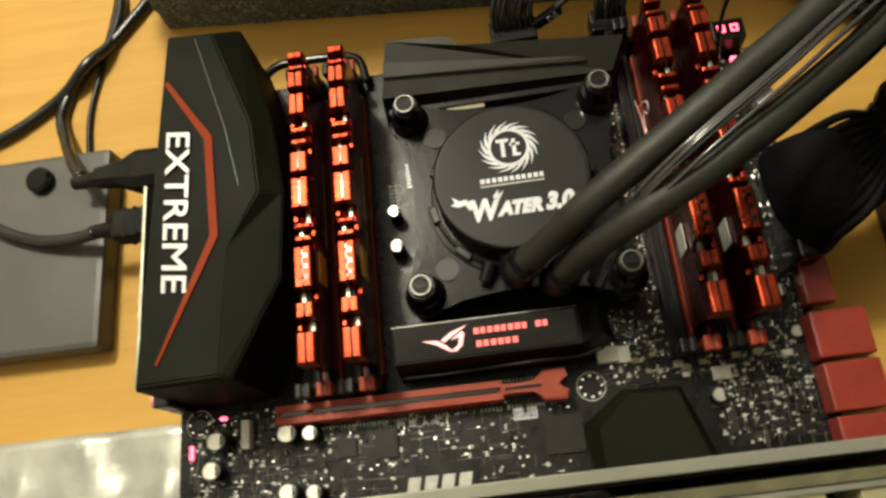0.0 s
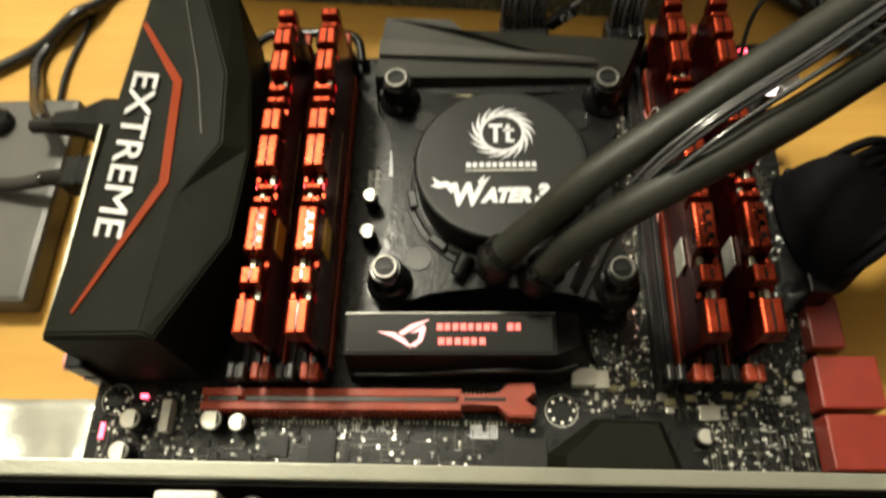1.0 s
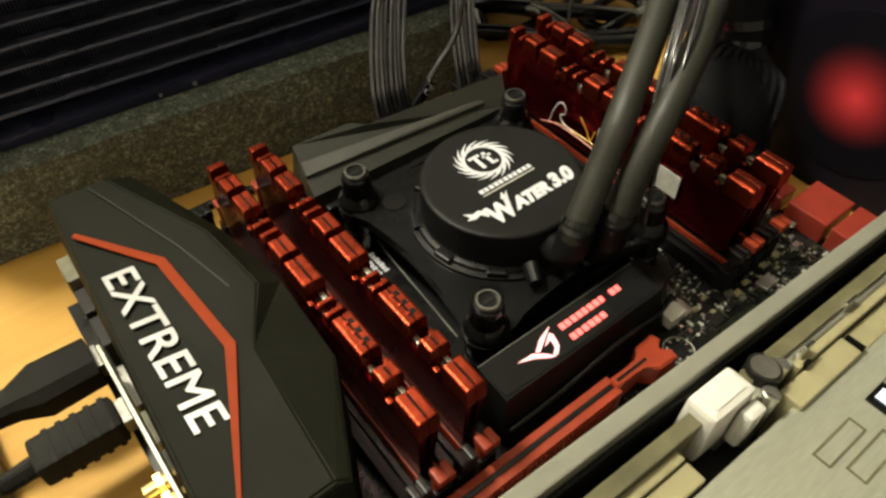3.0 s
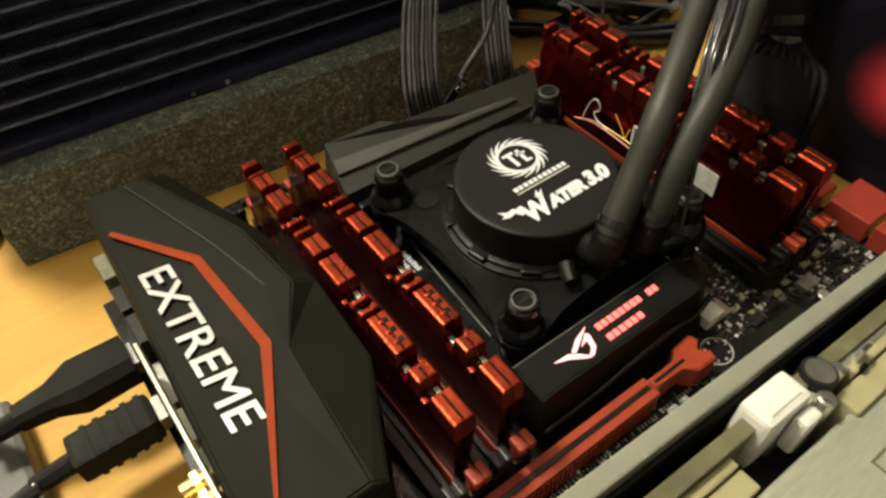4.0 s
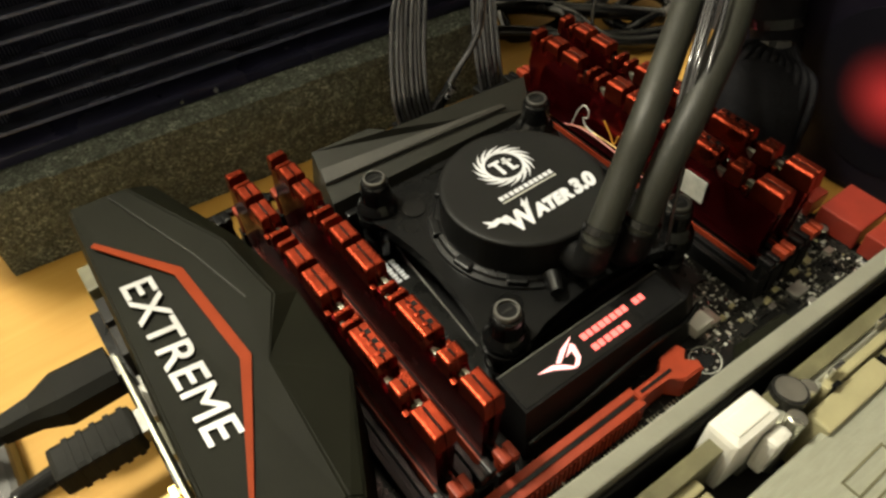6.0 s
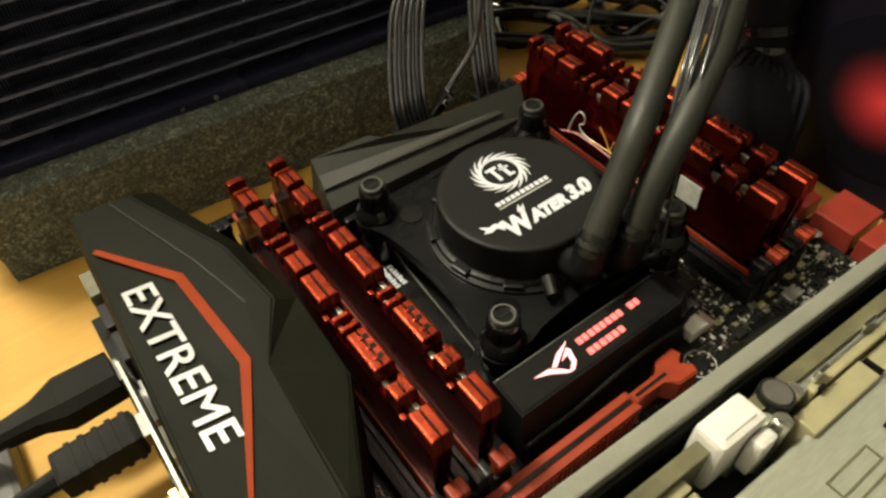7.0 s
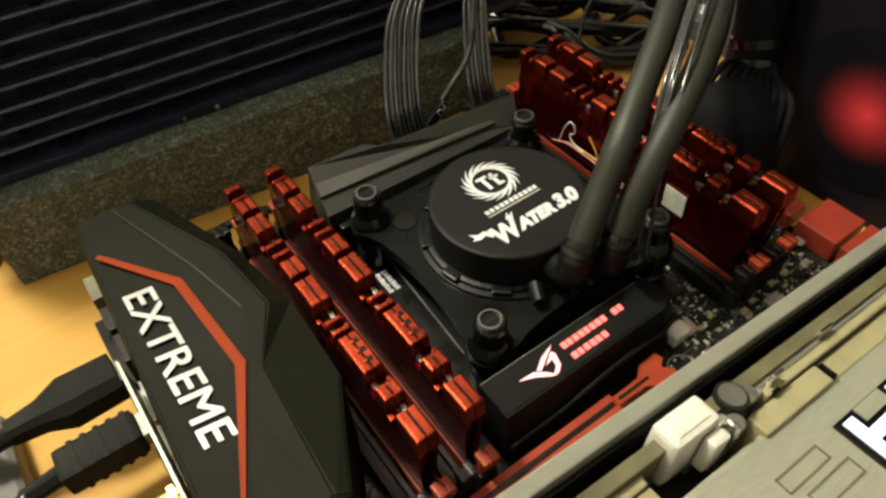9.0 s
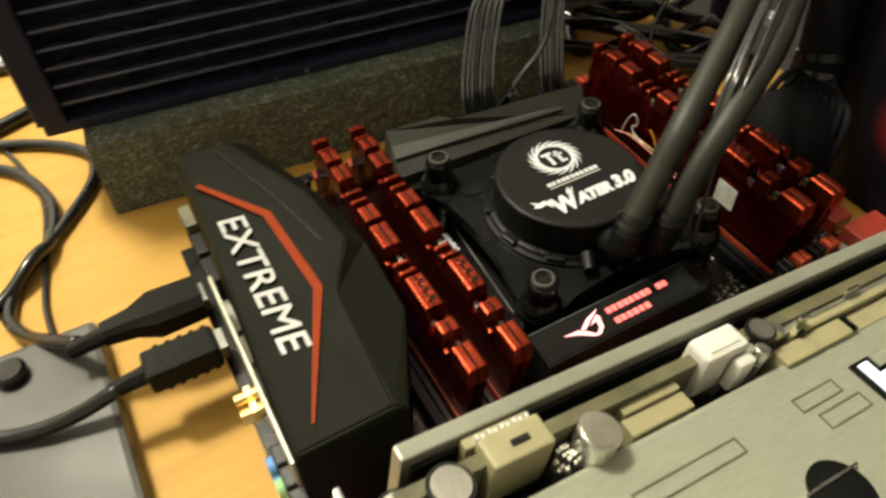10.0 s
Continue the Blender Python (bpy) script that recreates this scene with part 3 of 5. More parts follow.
def memory_module(sx):
    y0, y1 = 0.0140, 0.1535
    L = y1 - y0
    ob = thing("memory_module", (sx, 0.083, 0.006), "red anodised memory module standing in its slot", "memory module", "memory modules in the board")

    def crest(f):
        """Height of the plain upper rim at a share of the length from the far end."""
        return 0.0462 - 0.0030 * f

    part("module_board", bx(sx - 0.0006, sx + 0.0006, y0 + 0.006, y1 - 0.001, 0.0062, 0.0400), "olive", ob, "dark circuit board edge")
    part("contact_strip", bx(sx - 0.0008, sx + 0.0008, y0 + 0.006, y1 - 0.004, 0.0062, 0.0095), "gold", ob, "gold contact strip")
    dips = ((0.066, 0.004), (0.145, 0.005), (0.245, 0.006), (0.290, 0.004), (0.338, 0.006), (0.430, 0.004), (0.556, 0.006), (0.608, 0.006), (0.645, 0.005), (0.800, 0.006), (0.888, 0.006))
    for s in (-1, 1):
        bm = bmesh.new()
        # toothed outline of the spreader plate
        prof = [(y0 + 0.003, 0.0115), (y1 - 0.001, 0.0115), (y1, 0.034), (y1 - 0.0025, crest(0))]
        for f, d in dips:
            yc = y1 - f * L
            prof += [(yc + 0.0026, crest(f)), (yc + 0.0014, crest(f) - d * 0.6), (yc - 0.0014, crest(f) - d), (yc - 0.0026, crest(f))]
        prof += [(y0 + 0.001, crest(1)), (y0 + 0.001, 0.0360)]
        a = [bm.verts.new((sx + s * 0.0012, y, z)) for y, z in prof]
        b = [bm.verts.new((sx + s * (0.0030 if z < 0.03 else 0.0037), y, z)) for y, z in prof]
        bm.faces.new(a)
        for i in range(len(a)):
            j = (i + 1) % len(a)
            bm.faces.new((a[i], a[j], b[j], b[i]))
        bmesh.ops.triangle_fill(bm, use_beauty=True, edges=[bm.edges.get((b[i], b[(i + 1) % len(b)])) for i in range(len(b))])
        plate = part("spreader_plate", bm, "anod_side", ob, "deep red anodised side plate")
    # blocks along the top from the far to the near end: start, end, half width, height over the rim, whether split along its middle
    for f0, f1, w, up, split in ((0.0, 0.030, 0.0036, 0.0042, 0), (0.046, 0.064, 0.0036, 0.0030, 0), (0.074, 0.136, 0.0037, 0.0048, 1), (0.150, 0.228, 0.0037, 0.0044, 1), (0.262, 0.284, 0.0039, 0.0026, 0), (0.302, 0.324, 0.0039, 0.0024, 0),
                                 (0.352, 0.424, 0.0039, 0.0046, 1), (0.436, 0.540, 0.0040, 0.0046, 1), (0.574, 0.594, 0.0034, 0.0012, 0), (0.616, 0.638, 0.0038, 0.0024, 0), (0.654, 0.784, 0.0038, 0.0046, 1),
                                 (0.820, 0.872, 0.0038, 0.0044, 1), (0.906, 1.0, 0.0039, 0.0046, 1)):
        a, b, z = y1 - f1 * L, y1 - f0 * L, crest((f0 + f1) / 2) + up
        bm = bmesh.new()
        for s in (-1, 1):
            inner = 0.0002 if split else 0.0
            # roof-shaped half: a sloping shoulder outside, a flat crown, slanting ends
            pts = [(s * inner, z), (s * w * 0.80, z), (s * w, z - 0.0007), (s * w, 0.0425 - 0.003 * f1), (s * inner, 0.0425 - 0.003 * f1)]
            cut = min(0.0007, (b - a) * 0.2)
            far = [bm.verts.new((sx + x, b - (cut if q < 2 else cut * 0.4 if q == 2 else 0), zz)) for q, (x, zz) in enumerate(pts)]
            near = [bm.verts.new((sx + x, a + (cut if q < 2 else cut * 0.4 if q == 2 else 0), zz)) for q, (x, zz) in enumerate(pts)]
            bm.faces.new(far)
            bm.faces.new(near[::-1])
            for i in range(5):
                j = (i + 1) % 5
                bm.faces.new((far[i], far[j], near[j], near[i]))
        bmesh.ops.bevel(bm, geom=[e for e in bm.edges if all(v.co.z > z - 0.0015 for v in e.verts)], offset=0.0003, segments=1, affect="EDGES")
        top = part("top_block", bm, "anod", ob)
        if split:
            part("seam", bx(sx - 0.00025, sx + 0.00025, a + 0.002, b - 0.002, z - 0.0012, z + 0.00005), "gloss", top)
        if 0.12 < f1 - f0:
            for k in range(3):
                yy = a + (b - a) * (0.25 + 0.25 * k)
                part("notch", bx(sx + 0.0004, sx + w * 0.6, yy - 0.0010, yy + 0.0010, z - 0.0006, z + 0.0001), "gloss", top)
                part("stud", bx(sx - 0.0012, sx + 0.0003, yy - 0.0007, yy + 0.0007, z - 0.0006, z + 0.0005, 0.0002), "anod", top)
    for f, s in ((0.245, 1), (0.338, -1), (0.556, 1), (0.606, -1), (0.80, -1), (0.888, 1)):
        yy, zz = y1 - f * L, crest(f)
        part("clip", bx(sx + s * 0.0016 - 0.0009, sx + s * 0.0016 + 0.0009, yy - 0.0024, yy + 0.0024, zz - 0.0060, zz - 0.0018, 0.0003), "clip", ob)
        part("clip_shoulder", bx(sx - s * 0.0036 - 0.0009, sx - s * 0.0036 + 0.0009, yy - 0.0012, yy + 0.0012, zz - 0.0050, zz - 0.0012, 0.0003), "anod", ob)
    part("hole", cyl(bmesh.new(), (sx, y1 - 0.0052, 0.0440), (sx, y1 - 0.0052, 0.0466), 0.0017, seg=14), "gloss", ob)
    part("sticker", prism(bmesh.new(), [(sx + 0.0037, y0 + 0.036), (sx + 0.0041, y0 + 0.036), (sx + 0.0041, y0 + 0.049), (sx + 0.0037, y0 + 0.049)], 0.027, 0.037), "yellow", ob, "small yellow printed sticker")
    # thin gold bars for the warm streaks of light reflected along the side plate
    for s, z, f0, f1 in ((1, 0.0245, 0.12, 0.50), (1, 0.0215, 0.30, 0.62), (-1, 0.0250, 0.10, 0.55)):
        part("warm_streak", bx(sx + s * 0.0030 - 0.0003, sx + s * 0.0030 + 0.0003, y1 - f1 * L, y1 - f0 * L, z - 0.0003, z + 0.0003), "gold", ob)
    return ob


first = memory_module(-0.1090)
for sx in (-0.0910, 0.0470, 0.0645):
    twin = copy_thing(first, Matrix.Translation((sx, 0.083, 0.006)))
    if sx > 0:
        BASE[twin.name] = Vector((sx, 0.083, 0.006))
        tagged(twin, "red anodised memory module with a white paper label")
        part("paper_label", bx(sx - 0.0046, sx - 0.0042, LABEL_Y0, LABEL_Y1, LABEL_Z0, LABEL_Z1), "grey_ink", twin, "white paper label")

# ---- pump cooler ----
PX, PY = -0.022, 0.0825
pump = thing("pump_cooler", (PX, PY, 0.003), "black round liquid cooling pump clamped on the processor socket", "cooling pump")
sock = part("socket_frame", bx(PX - 0.036, PX + 0.036, PY - 0.038, PY + 0.038, 0.0005, 0.005, 0.001), "chip", board, "dark metal processor socket frame")
part("socket_lever", sweep(bmesh.new(), [(-0.0600, 0.1225, 0.004), (-0.0612, 0.1190, 0.0045), (-0.0612, 0.1130, 0.0040), (-0.0622, 0.1060, 0.0042), (-0.0652, 0.0560, 0.004)], 0.00028, 8), "steel", sock, "bright bent wire lever")
part("socket_lever", sweep(bmesh.new(), [(-0.0588, 0.1100, 0.006), (-0.0572, 0.1045, 0.0062), (-0.0570, 0.1000, 0.006), (-0.0562, 0.0700, 0.0055)], 0.00028, 8), "steel", sock)
part("body", lathe(bmesh.new(), [(0.027, 0.003), (0.034, 0.004), (0.0350, 0.013), (0.0352, 0.0210), (0.0372, 0.0214), (0.0376, 0.0240), (0.0372, 0.0264), (0.0352, 0.0268), (0.0346, 0.0280), (0.0330, 0.0284)], (PX, PY, 0.0), 64), "black", pump)
capbm = lathe(bmesh.new(), [(0.0318, 0.0240), (0.0323, 0.0248), (0.0323, 0.0432), (0.0320, 0.0438), (0.0313, 0.0442), (0.0300, 0.0443)], (PX, PY, 0.0), 72)
capob = part("cap", capbm, "cap", pump, "satin black round cap with white print")
for i in range(10):
    a = 2 * math.pi * i / 10 + 0.2
    m = Matrix.Translation((PX + 0.0343 * math.cos(a), PY + 0.0343 * math.sin(a), 0)) @ Matrix.Rotation(a, 4, "Z")
    part("ring_tab", bx(-0.0015, 0.0024, -0.004, 0.004, 0.0262, 0.0290, 0.0008, m), "black", pump)
for i, (dx, dy) in enumerate(((-0.0415, 0.042), (0.0425, 0.040), (-0.0415, -0.041), (0.0415, -0.042))):
    cx, cy = PX + dx, PY + dy
    post = part("post", lathe(bmesh.new(), [(0.0078, 0.002), (0.0078, 0.0105), (0.0072, 0.0112), (0.0072, 0.0190), (0.0086, 0.0205), (0.0086, 0.0262), (0.0076, 0.0282), (0.0064, 0.0300), (0.0062, 0.0370), (0.0058, 0.0384), (0.0053, 0.0390)], (cx, cy, 0), 32), "gloss", pump)
    part("screw_head", lathe(bmesh.new(), [(0.0047, 0.0388), (0.0047, 0.0406), (0.0043, 0.0411), (0.0037, 0.0411), (0.0036, 0.0400)], (cx, cy, 0), 28), "screw", post, "bright slotted screw head")
    part("screw_recess", cyl(bmesh.new(), (cx, cy, 0.0399), (cx, cy, 0.0402), 0.0034, seg=20), "arm", post)
    part("screw_slot", bx(cx - 0.0022, cx + 0.0022, cy - 0.0005, cy + 0.0005, 0.0401, 0.0404), "chip", post)

# one bracket plate: an ear round every post, hollow sides between them, a bright worn rim and stiffening ribs
EARS = [(0.0425, 0.0410), (-0.0415, 0.0420), (-0.0415, -0.0410), (0.0415, -0.0420)]
outline = []
for i, (dx, dy) in enumerate(EARS):
    nx_, ny_ = EARS[(i + 1) % 4]
    a = math.atan2(dy, dx)
    for k in range(-5, 6):
        q = a + k * math.pi / 9
        outline.append((PX + dx + 0.0092 * math.cos(q), PY + dy + 0.0092 * math.sin(q)))
    p, e = Vector(outline[-1]), Vector((PX + nx_ + 0.0092 * math.cos(math.atan2(ny_, nx_) - 5 * math.pi / 9), PY + ny_ + 0.0092 * math.sin(math.atan2(ny_, nx_) - 5 * math.pi / 9)))
    mid = (p + e) / 2
    pull = (Vector((PX, PY)) - mid).normalized()
    for k in range(1, 10):
        t = k / 10
        outline.append(tuple(p.lerp(e, t) + pull * 0.0040 * math.sin(math.pi * t)))
plate_bm = prism(bmesh.new(), outline, 0.0200, 0.0250)
bmesh.ops.bevel(plate_bm, geom=[e for e in plate_bm.edges if all(v.co.z > 0.0248 for v in e.verts)], offset=0.0012, segments=2, affect="EDGES")
bracket = part("bracket", plate_bm, "bracket", pump, "black moulded bracket with an ear round each screw post")
for dx, dy in EARS:
    a = math.atan2(dy, dx)
    m = Matrix.Translation((PX, PY, 0)) @ Matrix.Rotation(a, 4, "Z")
    part("pocket", cyl(bmesh.new(), m @ Vector((0.0440, 0, 0.0245)), m @ Vector((0.0440, 0, 0.0256)), 0.0050, seg=20), "gloss", bracket)
# glossy square base round the socket, with its rim
base_bm = prism(bmesh.new(), [(PX - 0.040, PY - 0.051), (PX + 0.047, PY - 0.051), (PX + 0.049, PY - 0.047), (PX + 0.049, PY + 0.044), (PX + 0.045, PY + 0.048), (PX - 0.036, PY + 0.048), (PX - 0.0395, PY + 0.044), (PX - 0.0420, PY - 0.047)], 0.0006, 0.0032)
bmesh.ops.bevel(base_bm, geom=[e for e in base_bm.edges if all(v.co.z > 0.003 for v in e.verts)], offset=0.0005, segments=2, affect="EDGES")
part("base_frame", base_bm, "arm", pump, "glossy black base frame under the pump")

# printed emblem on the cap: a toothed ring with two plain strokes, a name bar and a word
CAPZ = 0.0445
EX, EY = PX + 0.0005, PY + 0.0120
part("emblem_ring", lathe_ring(EX, EY, 0.0074, 0.0086, CAPZ), "white_ink", capob)
for i in range(16):
    a = 2 * math.pi * i / 16
    seg = [(0.0084, a), (0.0084, a + 0.34), (0.0096, a + 0.10), (0.0106, a - 0.16), (0.0120, a - 0.46), (0.0098, a - 0.18)]
    part("emblem_tooth", prism(bmesh.new(), [(EX + r * math.cos(t) * 1.05, EY + r * math.sin(t)) for r, t in seg], CAPZ - 0.0001, CAPZ + 0.0001), "white_ink", capob)
for x0, x1, y0, y1 in ((-0.0050, 0.0002, 0.0026, 0.0040), (-0.0032, -0.0016, -0.0042, 0.0026), (0.0014, 0.0030, -0.0042, 0.0036), (0.0004, 0.0046, 0.0006, 0.0018), (0.0030, 0.0046, -0.0042, -0.0030)):
    part("emblem_stroke", bx(EX + x0, EX + x1, EY + y0, EY + y1, CAPZ - 0.0001, CAPZ + 0.0001), "white_ink", capob)
for a, b, c, d in stroke_boxes(11, PX - 0.0130, PX + 0.0135, PY - 0.0030, 0.0020):
    part("name_stroke", bx(a, b, c, d, CAPZ - 0.0001, CAPZ + 0.0001), "white_ink", capob)
part("name_line", bx(PX - 0.0130, PX + 0.0130, PY - 0.0046, PY - 0.0040, CAPZ - 0.0001, CAPZ + 0.0001), "grey_ink", capob)
lettering("lettering", "W", "white_ink", capob, Matrix.Translation((PX - 0.0185, PY - 0.0186, CAPZ)), 0.0125, 0.0001, 0.15, 1.0, 0.0006, "white slanted block letters", 0.0125)
lettering("lettering", "ATER", "white_ink", capob, Matrix.Translation((PX - 0.0066, PY - 0.0174, CAPZ)), 0.0076, 0.0001, 0.30, 1.0, 0.0006, "white slanted block letters", 0.0185)
lettering("lettering", "3.0", "white_ink", capob, Matrix.Translation((PX + 0.0118, PY - 0.0174, CAPZ)), 0.0096, 0.0001, 0.30, 1.0, 0.0006, "white slanted block letters", 0.0120)
for pts in (((-0.0165, -0.0118), (-0.0195, -0.0088), (-0.0222, -0.0092), (-0.0252, -0.0070), (-0.0240, -0.0098), (-0.0258, -0.0106), (-0.0228, -0.0118), (-0.0200, -0.0112), (-0.0182, -0.0140)),
            ((-0.0085, -0.0090), (-0.0060, -0.0062), (-0.0064, -0.0085), (-0.0040, -0.0070), (-0.0058, -0.0102), (-0.0078, -0.0112))):
    part("flame_stroke", prism(bmesh.new(), [(PX + x, PY + y) for x, y in pts], CAPZ - 0.0001, CAPZ + 0.0001), "white_ink", capob)

# hoses with elbow fittings
HOSE_L = [(-0.0240, 0.0408, 0.047), (-0.0226, 0.0414, 0.050), (-0.0095, 0.0460, 0.0670), (0.0042, 0.0515, 0.0825), (0.0354, 0.0686, 0.0945), (0.0534, 0.0796, 0.0985), (0.095, 0.108, 0.104), (0.135, 0.150, 0.108), (0.158, 0.215, 0.112), (0.140, 0.290, 0.112), (0.075, 0.318, 0.110)]
HOSE_R = [(-0.0095, 0.0352, 0.047), (-0.0082, 0.0358, 0.050), (0.0020, 0.0388, 0.0680), (0.0195, 0.0440, 0.0830), (0.0489, 0.0569, 0.0930), (0.0753, 0.0730, 0.0943), (0.110, 0.098, 0.096), (0.142, 0.138, 0.100), (0.175, 0.210, 0.108), (0.165, 0.300, 0.110), (0.085, 0.330, 0.090)]
for name, pts, ex, ey in (("hose", HOSE_L, -0.0250, 0.0405), ("hose", HOSE_R, -0.0104, 0.0355)):
    part(name, sweep(bmesh.new(), pts, 0.0055, 20), "rubber", pump, "thick black rubber coolant hose", smooth=True)
    part("elbow", sweep(bmesh.new(), [(ex + 0.004, 0.056, 0.034), (ex + 0.001, ey + 0.012, 0.0345), (ex, ey + 0.002, 0.0375), (pts[1][0] - 0.0006, pts[1][1], 0.046), (pts[1][0], pts[1][1], pts[1][2])], 0.0064, 20), "arm", pump, "black elbow fitting", smooth=True)
    part("collar", cyl(bmesh.new(), pts[1], Vector(pts[1]) + (Vector(pts[2]) - Vector(pts[1])) * 0.12, 0.0068, seg=24), "gloss", pump)
part("barb", cyl(bmesh.new(), (-0.035, 0.050, 0.030), (-0.0385, 0.043, 0.029), 0.0034, 0.0026, 16), "black", pump)

part("cable_guide", sweep(bmesh.new(), [(-0.139, 0.158, 0.005), (-0.138, 0.170, 0.007), (-0.130, 0.1765, 0.009), (-0.115, 0.1772, 0.009), (-0.098, 0.1765, 0.009), (-0.0885, 0.1735, 0.008), (-0.0855, 0.162, 0.005)], 0.0022, 12), "gloss", board, "glossy black bent guide at the board corner", smooth=True)

# ---- graphics card, raised at its bracket end ----
U = (Vector((0.05, -0.0362, 0.1014)) - Vector((-0.15, -0.0395, 0.1319))).normalized()
V = Vector((0, 0, 1)).cross(U).normalized()
W = U.cross(V)
CARD = Matrix.Translation((-0.15, -0.0395, 0.1319)) @ Matrix((U, V, W)).transposed().to_4x4()
card = thing("graphics_card", (-0.02, -0.065, 0.004), "graphics card with grey shroud and pale components, standing in a slot", "graphics card")


def cb(x0, x1, y0, y1, z0, z1, bevel=0.0):
    bm = bx(x0, x1, y0, y1, z0, z1, bevel)
    bmesh.ops.transform(bm, matrix=CARD, verts=bm.verts)
    return bm


def ccyl(a, b, r, r1=None, seg=20):
    bm = cyl(bmesh.new(), a, b, r, r1, seg)
    bmesh.ops.transform(bm, matrix=CARD, verts=bm.verts)
    return bm


part("backplate", cb(-0.012, 0.270, -0.0036, 0.0, -0.095, 0.0, 0.0005), "plate", card, "grey metal backplate edge")
part("circuit_board", cb(-0.016, 0.262, -0.0106, -0.0076, -0.112, -0.0012, 0.0002), "olive", card, "olive circuit board edge")
part("rail", cb(0.0655, 0.262, -0.0128, -0.0105, -0.020, -0.0022, 0.0006), "plate", card, "bent metal stiffening rail")
part("shroud", cb(-0.004, 0.268, -0.052, -0.0176, -0.100, -0.0045, 0.0012), "shroud", card, "grey satin plastic shroud with shallow grooves")
# black sheets darken the gap between backplate and board, where only shade lies
part("gap_shade_sheet", cb(-0.010, 0.268, -0.0046, -0.0038, -0.094, -0.0030), "chip", card)
part("gap_shade_sheet", cb(-0.014, 0.261, -0.0077, -0.0073, -0.094, -0.0040), "chip", card)
# shallow pressed frames on the shroud, their groove shadows drawn as olive lines
for u0, u1, v0, v1 in ((0.0705, 0.0840, -0.0290, -0.0254), (0.0730, 0.0870, -0.0345, -0.0306), (0.0240, 0.0520, -0.0300, -0.0262), (0.0120, 0.0340, -0.0360, -0.0325), (0.1750, 0.2050, -0.0330, -0.0280)):
    frame_bm = bmesh.new()
    for a, b, c, d in ((u0, u1, v0, v0 + 0.0004), (u0, u1, v1 - 0.0004, v1), (u0, u0 + 0.0004, v0 + 0.0004, v1 - 0.0004), (u1 - 0.0004, u1, v0 + 0.0004, v1 - 0.0004)):
        box(frame_bm, a, b, c, d, -0.0048, -0.0043)
    bmesh.ops.transform(frame_bm, matrix=CARD, verts=frame_bm.verts)
    part("frame_shade_line", frame_bm, "olive", card)
# pale bars between the board and the shroud
for u0, u1, v0, v1, w in ((0.034, 0.0495, -0.0128, -0.0106, -0.0030), (0.033, 0.0500, -0.0172, -0.0130, -0.0040), (0.0840, 0.1500, -0.0140, -0.0110, -0.0022), (0.0770, 0.1005, -0.0192, -0.0144, -0.0032), (0.1025, 0.1500, -0.0192, -0.0144, -0.0042),
                        (0.155, 0.200, -0.0172, -0.0120, -0.0034), (0.210, 0.250, -0.0172, -0.0120, -0.0036)):
    part("spacer_bar", cb(u0, u1, v0, v1, -0.018, w, 0.0005), "cream", card, "cream-coloured plastic spacer")
part("notch", cb(0.0855, 0.0875, -0.0146, -0.0136, -0.006, -0.0018, 0.0001), "gloss", card)
part("notch", cb(0.1010, 0.1022, -0.0190, -0.0150, -0.006, -0.0030), "gloss", card)
for u0, u1 in ((0.0505, 0.076), (0.016, 0.0325), (-0.004, 0.012)):
    part("recess", cb(u0, u1, -0.0174, -0.0119, -0.026, -0.0160), "chip", card)
# white power socket and lesser parts
sock2 = part("fan_socket", cb(0.0562, 0.0690, -0.0126, -0.0060, -0.012, 0.0016, 0.0012), "white", card, "white plastic cable socket")
part("socket_key", cb(0.0640, 0.0692, -0.0158, -0.0128, -0.010, -0.0008, 0.0010), "white", sock2)
part("socket_recess", cb(0.0580, 0.0672, -0.0112, -0.0076, 0.0010, 0.0020, 0.0004), "white", sock2)
s3 = part("switch_block", cb(0.0018, 0.0155, -0.0130, -0.0062, -0.012, 0.0012, 0.0007), "cream", card, "pale square switch block")
part("switch_slot", cb(0.0072, 0.0112, -0.0105, -0.0092, 0.0010, 0.0015), "chip", s3)
for u, v, r, w, mat in ((0.0245, -0.0148, 0.0044, 0.0006, "silver"), (0.0758, -0.0102, 0.0034, 0.0002, "chip"), (0.0722, -0.0142, 0.0018, -0.0006, "silver"), (0.0800, -0.0116, 0.0016, -0.0004, "silver"), (-0.0060, -0.0110, 0.0046, -0.0010, "chip"), (-0.0160, -0.0110, 0.0046, -0.002, "chip"), (0.154, -0.0140, 0.004, 0.000, "silver")):
    can = part("capacitor", ccyl((u, v, -0.016), (u, v, w), r), mat, card, "small upright capacitor can")
    part("top_ring", ccyl((u, v, w - 0.0002), (u, v, w + 0.0003), r * 0.82), "steel" if mat == "chip" else "silver", can)
for i in range(26):
    u = 0.0140 + 0.0003 * ((i * 37) % 17) + (i % 13) * 0.0004
    v = -0.0122 - 0.0003 * ((i * 23) % 16)
    part("solder_bead", cb(u, u + 0.0010, v - 0.0005, v + 0.0005, -0.0145, -0.0040 - 0.0003 * (i % 7), 0.0003), "steel", card)
for i in range(9):
    u = 0.002 + i * 0.0014
    part("pin", cb(u, u + 0.0007, -0.0062, -0.0052, -0.006, 0.0004 if i % 2 else 0.0010), "white", card)
part("pin_header", cb(0.000, 0.0145, -0.0064, -0.0040, -0.008, -0.0008, 0.0004), "cream", card)
part("solder_tab", cb(0.0860, 0.0895, -0.0128, -0.0118, -0.004, 0.0010, 0.0003), "silver", card)
part("solder_tab", cb(0.1060, 0.1110, -0.0112, -0.0104, -0.004, 0.0002, 0.0003), "silver", card)
